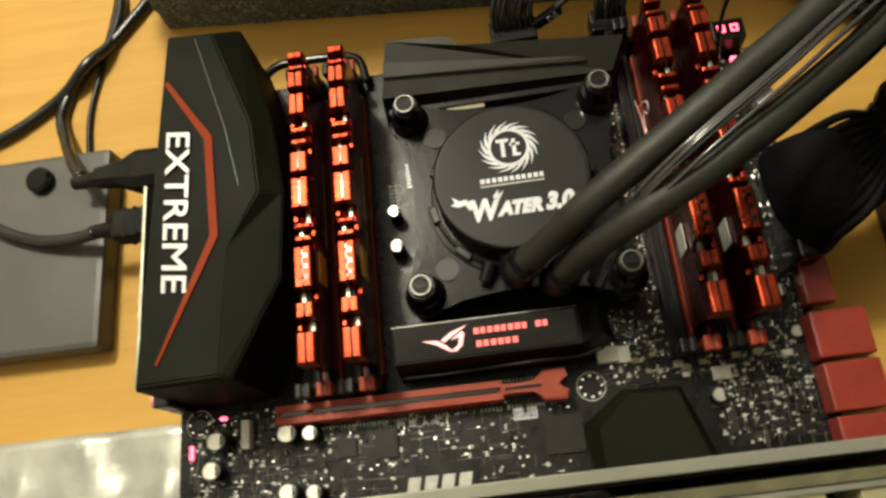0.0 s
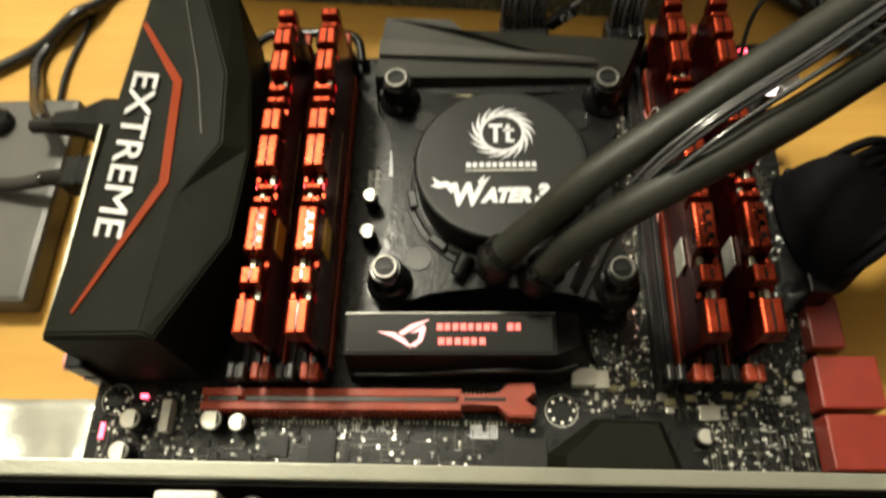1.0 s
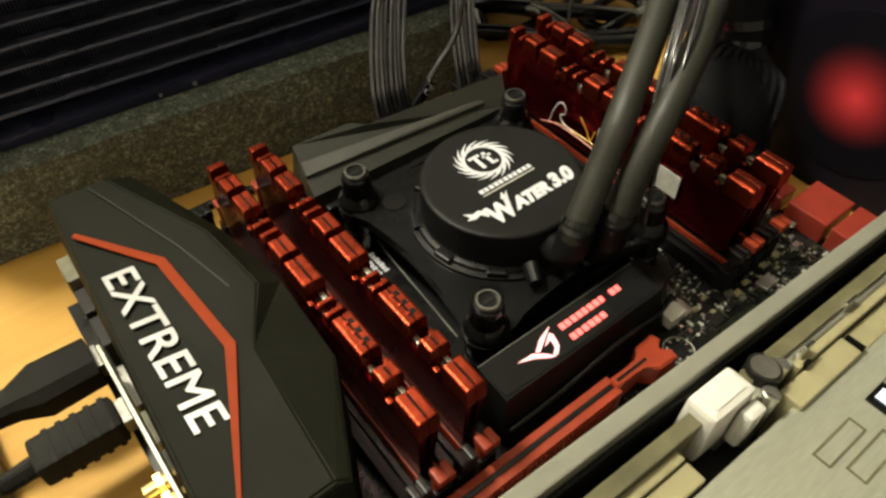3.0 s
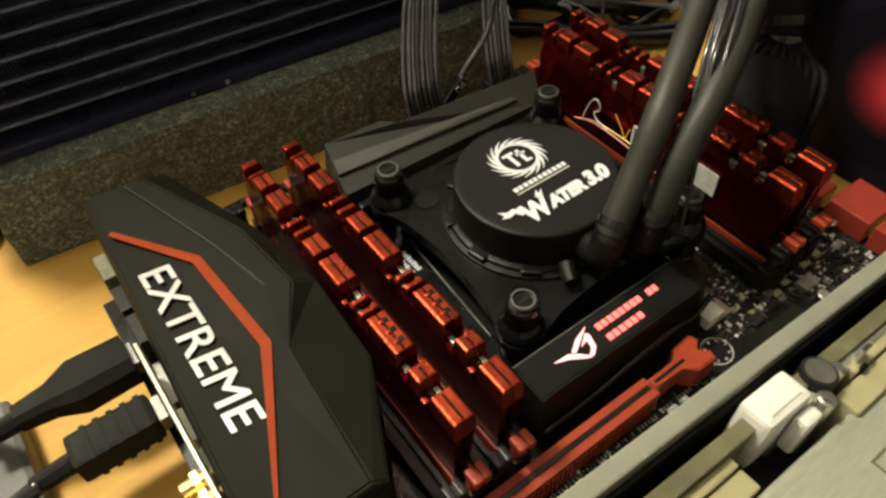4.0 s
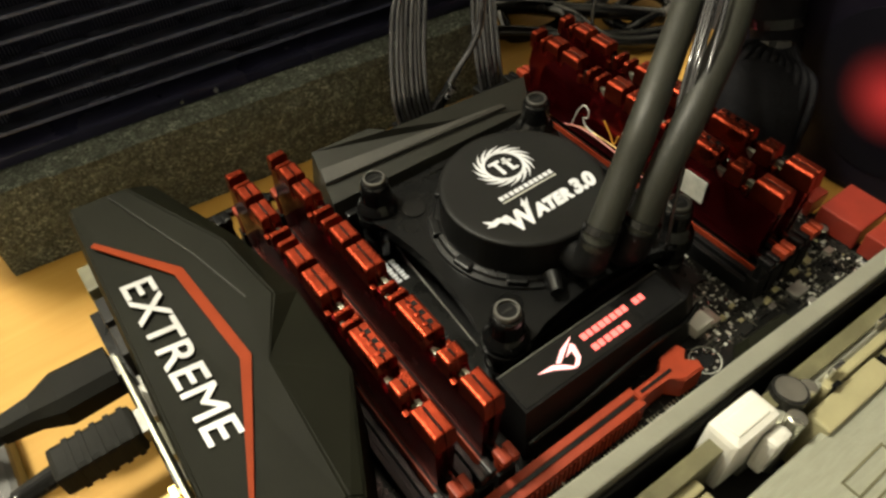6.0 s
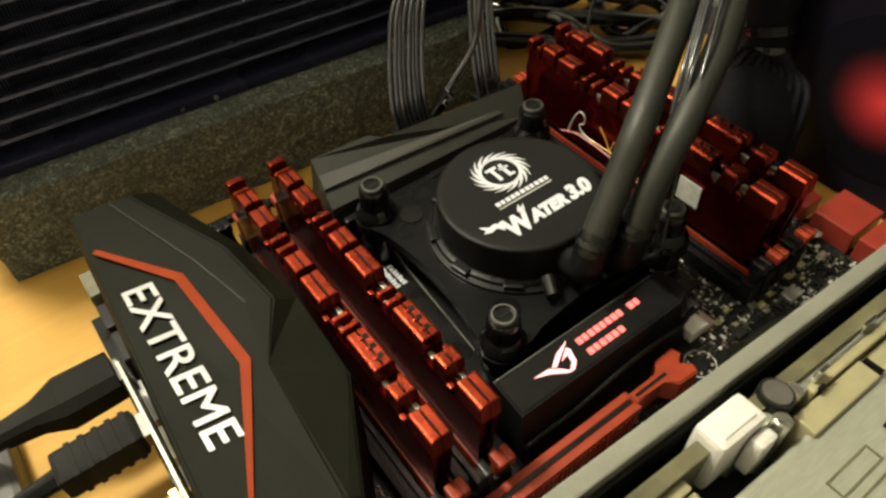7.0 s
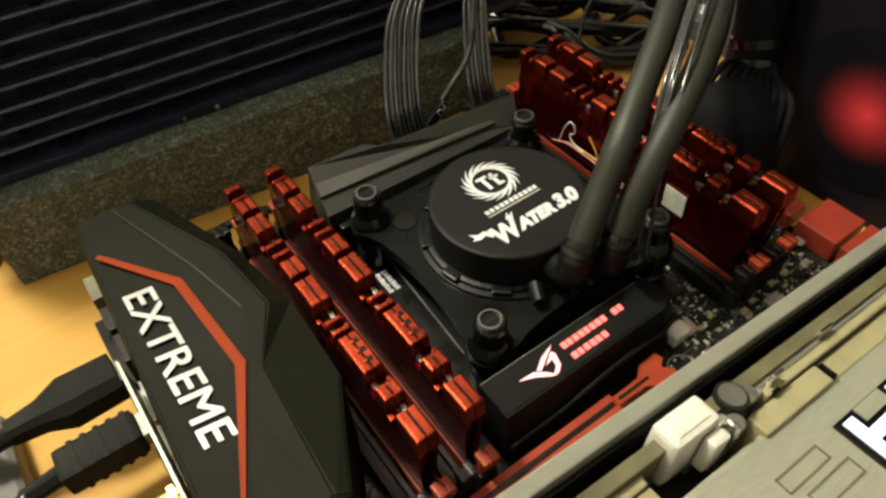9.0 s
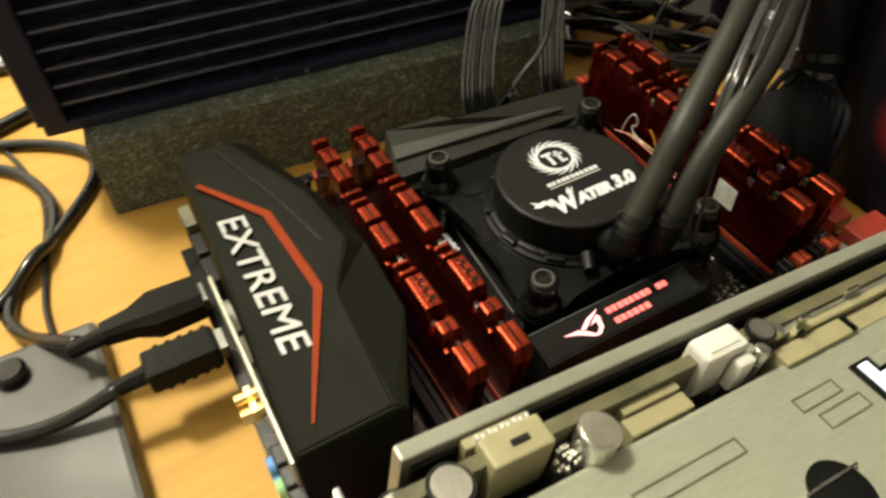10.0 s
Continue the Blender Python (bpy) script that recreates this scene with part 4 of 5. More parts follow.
# lit block letters, kept as plain shapes on a black panel
panel = part("letter_panel", cb(0.0905, 0.168, -0.0372, -0.0252, -0.0046, -0.0038, 0.0002), "gloss", card, "black panel with lit white block shapes")
for u0, u1, v0, v1 in ((0.0922, 0.0952, -0.0362, -0.0262), (0.0956, 0.1080, -0.0324, -0.0298), (0.1084, 0.1114, -0.0362, -0.0262), (0.1175, 0.1205, -0.0362, -0.0262), (0.1209, 0.1340, -0.0286, -0.0262),
                     (0.1209, 0.1340, -0.0362, -0.0338), (0.1344, 0.1374, -0.0362, -0.0262), (0.1435, 0.1465, -0.0362, -0.0262), (0.1469, 0.1640, -0.0286, -0.0262), (0.1469, 0.1600, -0.0326, -0.0306)):
    part("letter_block", cb(u0, u1, v0, v1, -0.0040, -0.0033), "glow_white", panel)
for u0, u1, v0, v1 in ((0.0972, 0.1064, -0.0286, -0.0254), (0.0972, 0.1064, -0.0370, -0.0338)):
    part("panel_notch", cb(u0, u1, v0, v1, -0.0046, -0.0034), "shroud", panel)
fan = part("fan_recess", ccyl((0.062, -0.0450, -0.0050), (0.062, -0.0450, -0.0040), 0.0070, seg=32), "gloss", card, "dark round recess with a bright rim")
part("rim", cb(0.054, 0.070, -0.0425, -0.0418, -0.0042, -0.0034, 0.0003), "silver", fan)
part("bracket", cb(-0.024, -0.0228, -0.052, -0.001, -0.122, -0.004, 0.0003), "steel", card, "steel mounting bracket")
part("edge_connector", bx(-0.128, -0.045, -0.0502, -0.0488, 0.0085, 0.020), "gold", card)

# ---- radiator standing on a foam block ----
ROT = Matrix.Translation((-0.200, 0.234, 0)) @ Matrix.Rotation(radians(-6.0), 4, "Z")
foam = thing("foam_block", ROT @ Vector((0.2, 0.04, DESK_Z)), "charcoal packing foam block lying on the desk", "foam block")
fb = bmesh.new()
box(fb, -0.003, 0.264, 0, 0.085, DESK_Z, 0.0265)
bmesh.ops.subdivide_edges(fb, edges=[e for e in fb.edges if abs(e.verts[0].co.x - e.verts[1].co.x) > 0.1], cuts=80, use_grid_fill=True)
bmesh.ops.subdivide_edges(fb, edges=[e for e in fb.edges if abs(e.verts[0].co.z - e.verts[1].co.z) > 0.03], cuts=12, use_grid_fill=True)
bmesh.ops.subdivide_edges(fb, edges=[e for e in fb.edges if abs(e.verts[0].co.y - e.verts[1].co.y) > 0.05], cuts=20, use_grid_fill=True)
for v in fb.verts:
    k = noise.noise(v.co * 160) * 0.0009 + noise.noise(v.co * 45) * 0.0010
    v.co += Vector((k * 0.5, -abs(k) if v.co.y < 0.01 else 0, k if v.co.z > 0 else 0))
bmesh.ops.transform(fb, matrix=ROT, verts=fb.verts)
part("block", fb, "foam", foam)

rad = thing("radiator", ROT @ Vector((0.2, 0.04, 0.0265)), "tall black radiator with louvred grille, standing on foam", "radiator")


def rb(x0, x1, y0, y1, z0, z1, bevel=0.0, tilt=0.0):
    m = ROT @ Matrix.Translation((0, (y0 + y1) / 2, (z0 + z1) / 2)) @ Matrix.Rotation(radians(tilt), 4, "X") @ Matrix.Translation((0, -(y0 + y1) / 2, -(z0 + z1) / 2))
    return bx(x0, x1, y0, y1, z0, z1, bevel, m)


part("core", rb(-0.018, 0.330, 0.034, 0.076, 0.0335, 0.150, 0.001), "fin", rad)
part("bottom_ledge", rb(-0.020, 0.332, 0.0150, 0.078, 0.0268, 0.0330, 0.0015), "fin", rad)
part("side_rail", rb(-0.022, -0.008, 0.0140, 0.078, 0.0335, 0.150, 0.0015), "fin", rad)
part("side_rail", rb(0.322, 0.334, 0.0140, 0.078, 0.0335, 0.150, 0.0015), "fin", rad)
for i in range(12):
    z = 0.0385 + i * 0.0098
    part("louvre", rb(-0.0075, 0.3215, 0.0175, 0.0335, z, z + 0.0016, 0.0005, -16), "louvre", rad)
fins = bmesh.new()
for i in range(212):
    u = -0.0065 + i * 0.00154
    box(fins, u, u + 0.0004, 0.0325, 0.0345, 0.0340, 0.149)
bmesh.ops.transform(fins, matrix=ROT, verts=fins.verts)
tagged(part("cooling_fin", fins, "fin_edge", rad), kind="stuff")
for u in (0.098, 0.115):
    part("screw", cyl(bmesh.new(), ROT @ Vector((u, 0.0152, 0.0300)), ROT @ Vector((u, 0.0138, 0.0300)), 0.0011, seg=12), "silver", rad)

# ---- cables ----


def cable(name, label, pts, r, mat="wire", category="cable", seg=12):
    zmin = min(pts, key=lambda p: p[2])
    ob = thing(name, zmin, label, category)
    part("cord", sweep(bmesh.new(), pts, r, seg), mat, ob, smooth=True)
    return ob


def ribbon(name, label, pts, n, pitch, r, side=(1, 0, 0)):
    ob = thing(name, pts[0], label, "power cable")
    s = Vector(side)
    for i in range(n):
        o = s * (i - (n - 1) / 2) * pitch
        part("wire", sweep(bmesh.new(), [Vector(p) + o + Vector((0, 0.0006 * math.sin(i * 2.1 + k), 0.0006 * math.cos(i * 1.7 + k))) for k, p in enumerate(pts)], r, 8), "thin", ob, smooth=True)
    p0 = Vector(pts[0])
    plug = part("plug", bx(p0.x - n * pitch / 2 - 0.001, p0.x + n * pitch / 2 + 0.001, p0.y - 0.006, p0.y + 0.006, 0.0005, p0.z + 0.002, 0.0008), "black", ob, "black plastic plug")
    part("clip", bx(p0.x - 0.003, p0.x + 0.003, p0.y - 0.0085, p0.y - 0.006, 0.004, p0.z + 0.001, 0.0005), "black", plug)
    return ob


ribbon("power_cable", "flat black ribbon of eight wires plugged into the board", [(-0.010, 0.1740, 0.011), (-0.0095, 0.179, 0.026), (0.000, 0.192, 0.046), (0.014, 0.205, 0.064), (0.050, 0.222, 0.088), (0.10, 0.27, 0.085), (0.16, 0.34, 0.02), (0.20, 0.42, -0.014)], 8, 0.0026, 0.00125)
ribbon("power_cable", "flat black ribbon of four wires plugged into the board", [(0.036, 0.1720, 0.011), (0.0375, 0.178, 0.026), (0.046, 0.192, 0.044), (0.058, 0.206, 0.060), (0.085, 0.222, 0.080), (0.12, 0.27, 0.075), (0.17, 0.34, 0.02), (0.21, 0.42, -0.014)], 6, 0.0026, 0.00125)
TAGRUN = [(0.0015, 0.1745, 0.014), (0.0090, 0.1750, 0.0215), (0.0160, 0.1755, 0.0285), (0.0260, 0.1765, 0.0370), (0.0320, 0.1775, 0.0460), (0.0350, 0.1790, 0.0580), (0.0420, 0.186, 0.080), (0.07, 0.22, 0.105), (0.13, 0.31, 0.06), (0.18, 0.40, -0.016)]
tagcable = cable("fan_cable", "thin grey-black cable with white print on its black plug", TAGRUN, 0.0016, "thin")
TAG = Matrix.Translation((0.0015, 0.1722, 0.0140)) @ Matrix.Rotation(radians(-42), 4, "Y")
part("plug_sleeve", bx(-0.0010, 0.0140, 0.0, 0.0036, -0.0028, 0.0028, 0.0008, TAG), "black", tagcable, "flat black plug sleeve")
lettering("print", "PU", "white_ink", tagcable, TAG @ Matrix.Translation((0.0128, -0.0003, 0.0019)) @ Matrix.Rotation(radians(90), 4, "X") @ Matrix.Rotation(radians(180), 4, "Z"), 0.0050, 0.0001)

# main power plug and its bundle
mainc = thing("main_power_cable", (0.093, 0.065, 0.0005), "thick black sleeved power cable plugged into the board edge", "power cable")
part("plug", bx(0.0885, 0.0985, 0.038, 0.090, 0.0005, 0.024, 0.001), "black", mainc, "large black plastic plug")
part("heat_shrink", sweep(bmesh.new(), [(0.094, 0.064, 0.020), (0.099, 0.065, 0.034), (0.108, 0.067, 0.040), (0.119, 0.072, 0.036), (0.127, 0.078, 0.038)], (0.026, 0.012), 20, 0.5), "braid", mainc, smooth=True)
for i in range(10):
    y = 0.042 + i * 0.0049
    part("wire", sweep(bmesh.new(), [(0.0960, y, 0.022), (0.1000, y, 0.036), (0.109, 0.067 + (y - 0.064) * 0.85, 0.048), (0.120, 0.074 + (y - 0.064) * 0.5, 0.046), (0.129, 0.080 + (y - 0.064) * 0.25, 0.048)], 0.0019, 8), "braid", mainc, smooth=True)
part("sleeve", sweep(bmesh.new(), [(0.124, 0.076, 0.032), (0.130, 0.082, 0.044), (0.1325, 0.088, 0.066), (0.134, 0.092, 0.100), (0.136, 0.098, 0.160), (0.14, 0.115, 0.22), (0.145, 0.15, 0.27), (0.17, 0.21, 0.27), (0.24, 0.26, 0.18), (0.30, 0.28, -0.1)], 0.0112, 20), "braid", mainc, "thick braided sleeve", smooth=True)
for q0, q1 in (((0.1285, 0.0805, 0.0405), (0.1300, 0.0822, 0.0445)), ((0.1308, 0.0840, 0.0510), (0.1315, 0.0855, 0.0550))):
    part("band", cyl(bmesh.new(), q0, q1, 0.0124, seg=24), "gloss", mainc)

WIRE_RUN = [(0.004, 0.036, 0.030), (0.010, 0.042, 0.066), (0.020, 0.0485, 0.0885), (0.030, 0.0545, 0.0975), (0.043, 0.0625, 0.1025), (0.075, 0.0835, 0.1060), (0.115, 0.115, 0.108), (0.150, 0.165, 0.110), (0.180, 0.26, 0.06)]
for k in range(4):
    cable("thin_wire", "thin black wire running between the two coolant hoses", [(x + 0.0010 * (k - 2.2) * 0.6, y - 0.0010 * (k - 2.2) * 0.8, z + 0.0007 * math.sin(k * 2.3 + i)) for i, (x, y, z) in enumerate(WIRE_RUN)], 0.0008, "thin", seg=6)
tag_wire = cable("thin_wire", "thin black wire with a small white tag, between the coolant hoses", [(x + 0.003, y - 0.003, z - 0.001) for x, y, z in WIRE_RUN], 0.0008, "thin", seg=6)
part("tag", bx(0.0560, 0.0630, 0.0690, 0.0715, 0.0985, 0.1020, 0.0003, Matrix.Translation((0.0595, 0.07, 0.1)) @ Matrix.Rotation(radians(33), 4, "Z") @ Matrix.Translation((-0.0595, -0.07, -0.1))), "white_ink", tag_wire, "small white paper tag")
SENSOR = (([(0.0392, 0.1175, 0.020), (0.0396, 0.1150, 0.029), (0.0400, 0.1120, 0.0335), (0.0402, 0.1092, 0.0320), (0.0400, 0.1090, 0.0285), (0.0396, 0.1112, 0.0270), (0.0394, 0.1090, 0.0240), (0.0394, 0.1020, 0.0225)], "white", "thin white looped wire beside a memory module"),
          ([(0.0390, 0.1180, 0.019), (0.0394, 0.1100, 0.0225), (0.0398, 0.0980, 0.0230), (0.0396, 0.0860, 0.0230), (0.0394, 0.0720, 0.020)], "gold", "thin orange wire beside a memory module"),
          ([(0.0386, 0.1220, 0.018), (0.0390, 0.1120, 0.0215), (0.0394, 0.0980, 0.0215), (0.0392, 0.0840, 0.0205), (0.0390, 0.0700, 0.018)], "pink", "thin salmon wire beside a memory module"),
          ([(0.0396, 0.0990, 0.0330), (0.0400, 0.0950, 0.0280), (0.0400, 0.0920, 0.0240), (0.0398, 0.0900, 0.0300)], "yellow", "thin yellow wire beside a memory module"))
for pts, mat, lab in SENSOR:
    cable("sensor_wire", lab, pts, 0.00028, mat, "wire", 6)
clipw = thing("wire_clip", (0.040, 0.086, 0.024), "small white plastic clip holding thin wires", "clip")
wc = bx(0.0394, 0.0404, 0.0872, 0.0882, 0.0230, 0.0335, 0.0002)
box(wc, 0.0394, 0.0404, 0.0835, 0.0882, 0.0325, 0.0335, 0.0002)
part("clip_body", wc, "white", clipw)
cable("wire", "thin dark red wire running beside the sleeve", [(0.078, 0.130, 0.010), (0.080, 0.150, 0.045), (0.10, 0.155, 0.07), (0.14, 0.16, 0.10), (0.2, 0.2, 0.12), (0.24, 0.25, -0.015)], 0.0010, seg=6)

# display cables on the rear ports
def plug_cable(label, y, body, ribbed, pts):
    ob = thing("video_cable" if not ribbed else "data_cable", (-0.21, y, DESK_Z), label, "cable")
    bm = bmesh.new()
    if ribbed:
        x0, x1 = body
        box(bm, x1, x0, y - 0.0072, y + 0.0072, 0.004, 0.0160, 0.002)
        hood = part("plug", bm, "plug", ob, "ribbed black plug")
        for i in range(5):
            x = x1 + 0.006 + i * 0.0048
            part("rib", bx(x, x + 0.0020, y - 0.00735, y + 0.00735, 0.0039, 0.01615, 0.0002), "plug", hood)
    else:
        x0, x1 = body
        ring = [(x0, 0.0095, 0.007), (x0 - 0.020, 0.0100, 0.0075), (x1 + 0.012, 0.0060, 0.0055), (x1, 0.0045, 0.0045)]
        prev = None
        for x, hw, hz in ring:
            cur = [bm.verts.new((x, y + sy * hw, 0.0105 + sz * hz)) for sy, sz in ((-1, -0.6), (-0.6, -1), (0.6, -1), (1, -0.6), (1, 0.6), (0.6, 1), (-0.6, 1), (-1, 0.6))]
            if prev:
                for i in range(8):
                    bm.faces.new((prev[i], prev[(i + 1) % 8], cur[(i + 1) % 8], cur[i]))
            else:
                bm.faces.new(cur)
            prev = cur
        bm.faces.new(prev[::-1])
        part("plug", bm, "plug", ob, "tapered black plug")
    part("metal_tip", bx(-0.1835, -0.178, y - 0.0055, y + 0.0055, 0.006, 0.013, 0.0004), "screw", ob)
    part("strain_relief", cyl(bmesh.new(), (body[1] + 0.002, y, 0.0100), (body[1] - 0.014, y + 0.001, 0.007), 0.0042, 0.0034, 16), "black", ob)
    part("cord", sweep(bmesh.new(), pts, 0.0032, 14), "wire", ob, smooth=True)


plug_cable("black video cable with a tapered plug in the rear port", 0.127, (-0.1805, -0.222), False,
           [(-0.232, 0.130, 0.008), (-0.243, 0.144, 0.000), (-0.256, 0.165, -0.012), (-0.2625, 0.185, -0.0165), (-0.253, 0.209, -0.0165), (-0.230, 0.235, -0.0165), (-0.2075, 0.268, -0.0165), (-0.210, 0.297, -0.0165), (-0.251, 0.325, -0.0165), (-0.33, 0.345, -0.0165), (-0.42, 0.40, -0.0165)])
plug_cable("black data cable with a ribbed plug in the rear port", 0.099, (-0.1815, -0.211), True,
           [(-0.222, 0.099, 0.008), (-0.242, 0.100, 0.002), (-0.262, 0.104, -0.001), (-0.285, 0.115, -0.001), (-0.32, 0.14, -0.001), (-0.37, 0.19, -0.010), (-0.42, 0.28, -0.016)])
cable("loop_cable", "black cable looping across the desk", [(-0.38, 0.172, -0.0165), (-0.31, 0.172, -0.0165), (-0.268, 0.193, -0.0165), (-0.246, 0.211, -0.010), (-0.236, 0.229, -0.0160), (-0.233, 0.262, -0.0165), (-0.254, 0.302, -0.0165), (-0.31, 0.315, -0.0165), (-0.42, 0.30, -0.0165)], 0.0033)
cable("loop_cable", "thin black cable lying across the desk", [(-0.2455, 0.156, -0.018), (-0.247, 0.175, -0.018), (-0.246, 0.192, -0.0183), (-0.240, 0.228, -0.0183), (-0.238, 0.280, -0.0183), (-0.27, 0.37, -0.0183), (-0.34, 0.46, -0.0183)], 0.0016)

cable("loop_cable", "black cable lying across the desk behind the radiator", [(-0.34, 0.440, -0.0160), (-0.27, 0.418, -0.0160), (-0.235, 0.411, -0.0160), (-0.19, 0.405, -0.0160), (-0.12, 0.43, -0.0160)], 0.0042)
cable("loop_cable", "thick black cable lying across the desk", [(-0.36, 0.300, -0.0158), (-0.30, 0.325, -0.0158), (-0.249, 0.343, -0.0158), (-0.215, 0.356, -0.0158), (-0.15, 0.375, -0.0158)], 0.0044)
slab = thing("drive_box", (-0.285, 0.10, DESK_Z), "flat dark grey box with rounded corners on the desk", "drive enclosure")
part("case", bx(-0.345, -0.226, 0.046, 0.153, DESK_Z, -0.0050, 0.003), "slab", slab)
part("knob", lathe(bmesh.new(), [(0.007, 0.0), (0.007, 0.004), (0.0055, 0.0055)], (-0.262, 0.138, -0.0049), 24), "gloss", slab)
part("label_plate", bx(-0.335, -0.290, 0.056, 0.080, -0.0049, -0.0046), "black", slab)

bag = thing("plastic_bag", (-0.27, -0.06, DESK_Z), "crumpled shiny clear-grey plastic bag on the desk", "plastic bag")
bb = bmesh.new()
n = 36
grid = [[bb.verts.new((-0.40 + 0.222 * i / n, -0.15 + 0.157 * j / n, DESK_Z + 0.004 + 0.0035 * noise.noise(Vector((i * 0.35, j * 0.10, 3))) + 0.002 * noise.noise(Vector((i * 0.8, j * 0.3, 9))))) for j in range(n + 1)] for i in range(n + 1)]
for i in range(n):
    for j in range(n):
        bb.faces.new((grid[i][j], grid[i + 1][j], grid[i + 1][j + 1], grid[i][j + 1]))
ext = bmesh.ops.extrude_face_region(bb, geom=list(bb.faces))
for v in [g for g in ext["geom"] if isinstance(g, bmesh.types.BMVert)]:
    v.co.z = DESK_Z + 0.0003
part("film", bb, "bag", bag, smooth=True)

# coiled cables behind the board
for k, (cx, cy, r0, r1, z) in enumerate(((0.145, 0.246, 0.042, 0.022, -0.0145), (0.165, 0.262, 0.040, 0.022, -0.006), (0.130, 0.310, 0.055, 0.030, -0.0145), (0.182, 0.205, 0.022, 0.014, -0.0145), (0.185, 0.245, 0.028, 0.016, 0.000))):
    pts = [(cx + r0 * math.cos(2 * math.pi * i / 14 + k) * (1 + 0.12 * math.sin(i * 1.7 + k)), cy + r1 * math.sin(2 * math.pi * i / 14 + k), z + 0.003 * math.sin(i * 1.3 + k)) for i in range(16 + k)]
    cable("coiled_cable", "coiled black cable lying on the desk behind the board", pts, 0.0036, "wire")
for pts in ([(0.085, 0.252, -0.0140), (0.108, 0.232, -0.0140), (0.124, 0.211, -0.0130), (0.145, 0.194, -0.0140), (0.166, 0.180, -0.0140), (0.195, 0.168, -0.0140)],
            [(0.100, 0.275, -0.0140), (0.122, 0.243, -0.0060), (0.138, 0.222, -0.0050), (0.158, 0.204, -0.0060), (0.188, 0.190, -0.0140)],
            [(0.118, 0.282, -0.0140), (0.128, 0.254, -0.0130), (0.131, 0.226, -0.0050), (0.129, 0.208, -0.0020), (0.140, 0.188, -0.0120), (0.170, 0.168, -0.0140)],
            [(0.125, 0.300, -0.0140), (0.145, 0.252, -0.0020), (0.160, 0.235, 0.0010), (0.182, 0.224, -0.0080), (0.205, 0.215, -0.0140)]):
    cable("loose_cable", "thick black cable lying loosely on the desk behind the board", pts, 0.0046, "wire")
tag2 = thing("cable_tag", (0.128, 0.250, -0.0075), "small pale printed tag on a black cable", "tag")
part("tag", bx(0.1235, 0.1280, 0.240, 0.257, -0.0095, -0.0060, 0.0006), "cream", tag2)

# black power supply tower beside the board, with a lit red fan
case = thing("computer_case", (0.25, 0.0, DESK_Z), "tall black computer case with a softly glowing red fan", "computer case")
part("shell", bx(0.143, 0.340, -0.24, 0.108, DESK_Z, 0.30, 0.004), "navy", case)


GY, GZ = 0.0290, 0.0365


def glow_fan():
    m = bpy.data.materials.new("red_fan_glow")
    m.use_nodes = True
    nt = m.node_tree
    b = nt.nodes["Principled BSDF"]
    b.inputs["Base Color"].default_value = (0.003, 0.003, 0.006, 1)
    b.inputs["Specular IOR Level"].default_value = 0.15
    tc = nt.nodes.new("ShaderNodeTexCoord")
    mp = nt.nodes.new("ShaderNodeMapping")
    mp.inputs["Location"].default_value = (0, -GY / 0.027, -GZ / 0.027)
    mp.inputs["Scale"].default_value = (0, 1 / 0.027, 1 / 0.027)
    g = nt.nodes.new("ShaderNodeTexGradient")
    g.gradient_type = "SPHERICAL"
    p = nt.nodes.new("ShaderNodeMath")
    p.operation = "POWER"
    p.inputs[1].default_value = 1.8
    k = nt.nodes.new("ShaderNodeMath")
    k.operation = "MULTIPLY"
    k.inputs[1].default_value = 0.55
    nt.links.new(tc.outputs["Object"], mp.inputs["Vector"])
    nt.links.new(mp.outputs["Vector"], g.inputs["Vector"])
    nt.links.new(g.outputs["Fac"], p.inputs[0])
    nt.links.new(p.outputs[0], k.inputs[0])
    b.inputs["Emission Color"].default_value = (1, 0.06, 0.05, 1)
    nt.links.new(k.outputs[0], b.inputs["Emission Strength"])
    return m


M["fan_glow"] = glow_fan()
part("lit_fan", cyl(bmesh.new(), (0.1432, GY, GZ), (0.1424, GY, GZ), 0.040, seg=48), "fan_glow", case, "round fan glowing red")

# ---- small parts on the board ----
for cx, cy, r, h in ((-0.130, -0.006, 0.0042, 0.009), (-0.120, -0.007, 0.0034, 0.009), (-0.0765, 0.088, 0.0030, 0.010), (-0.0765, 0.071, 0.0033, 0.010), (-0.161, -0.006, 0.0040, 0.009), (-0.163, -0.018, 0.0040, 0.009),
                    (-0.130, -0.030, 0.0040, 0.009), (-0.119, -0.031, 0.0034, 0.009), (0.050, -0.010, 0.0030, 0.006), (0.083, 0.030, 0.0030, 0.006), (0.086, 0.012, 0.0026, 0.006)):
    c = part("capacitor", lathe(bmesh.new(), [(r, 0.0003), (r, h * 0.12), (r * 0.93, h * 0.16), (r, h * 0.22), (r, h - 0.0006), (r * 0.86, h)], (cx, cy, 0), 24), "black", board, "small black-sleeved capacitor can with a silver top")
    part("top", lathe(bmesh.new(), [(r * 0.98, h - 0.0005), (r * 0.98, h + 0.0001), (r * 0.84, h + 0.0005)], (cx, cy, 0), 24), "steel", c)
    part("mark", prism(bmesh.new(), [(cx + r * 0.8 * math.cos(a), cy + r * 0.8 * math.sin(a)) for a in np.linspace(-0.9, 0.9, 8)], h + 0.0004, h + 0.0007), "chip", c)
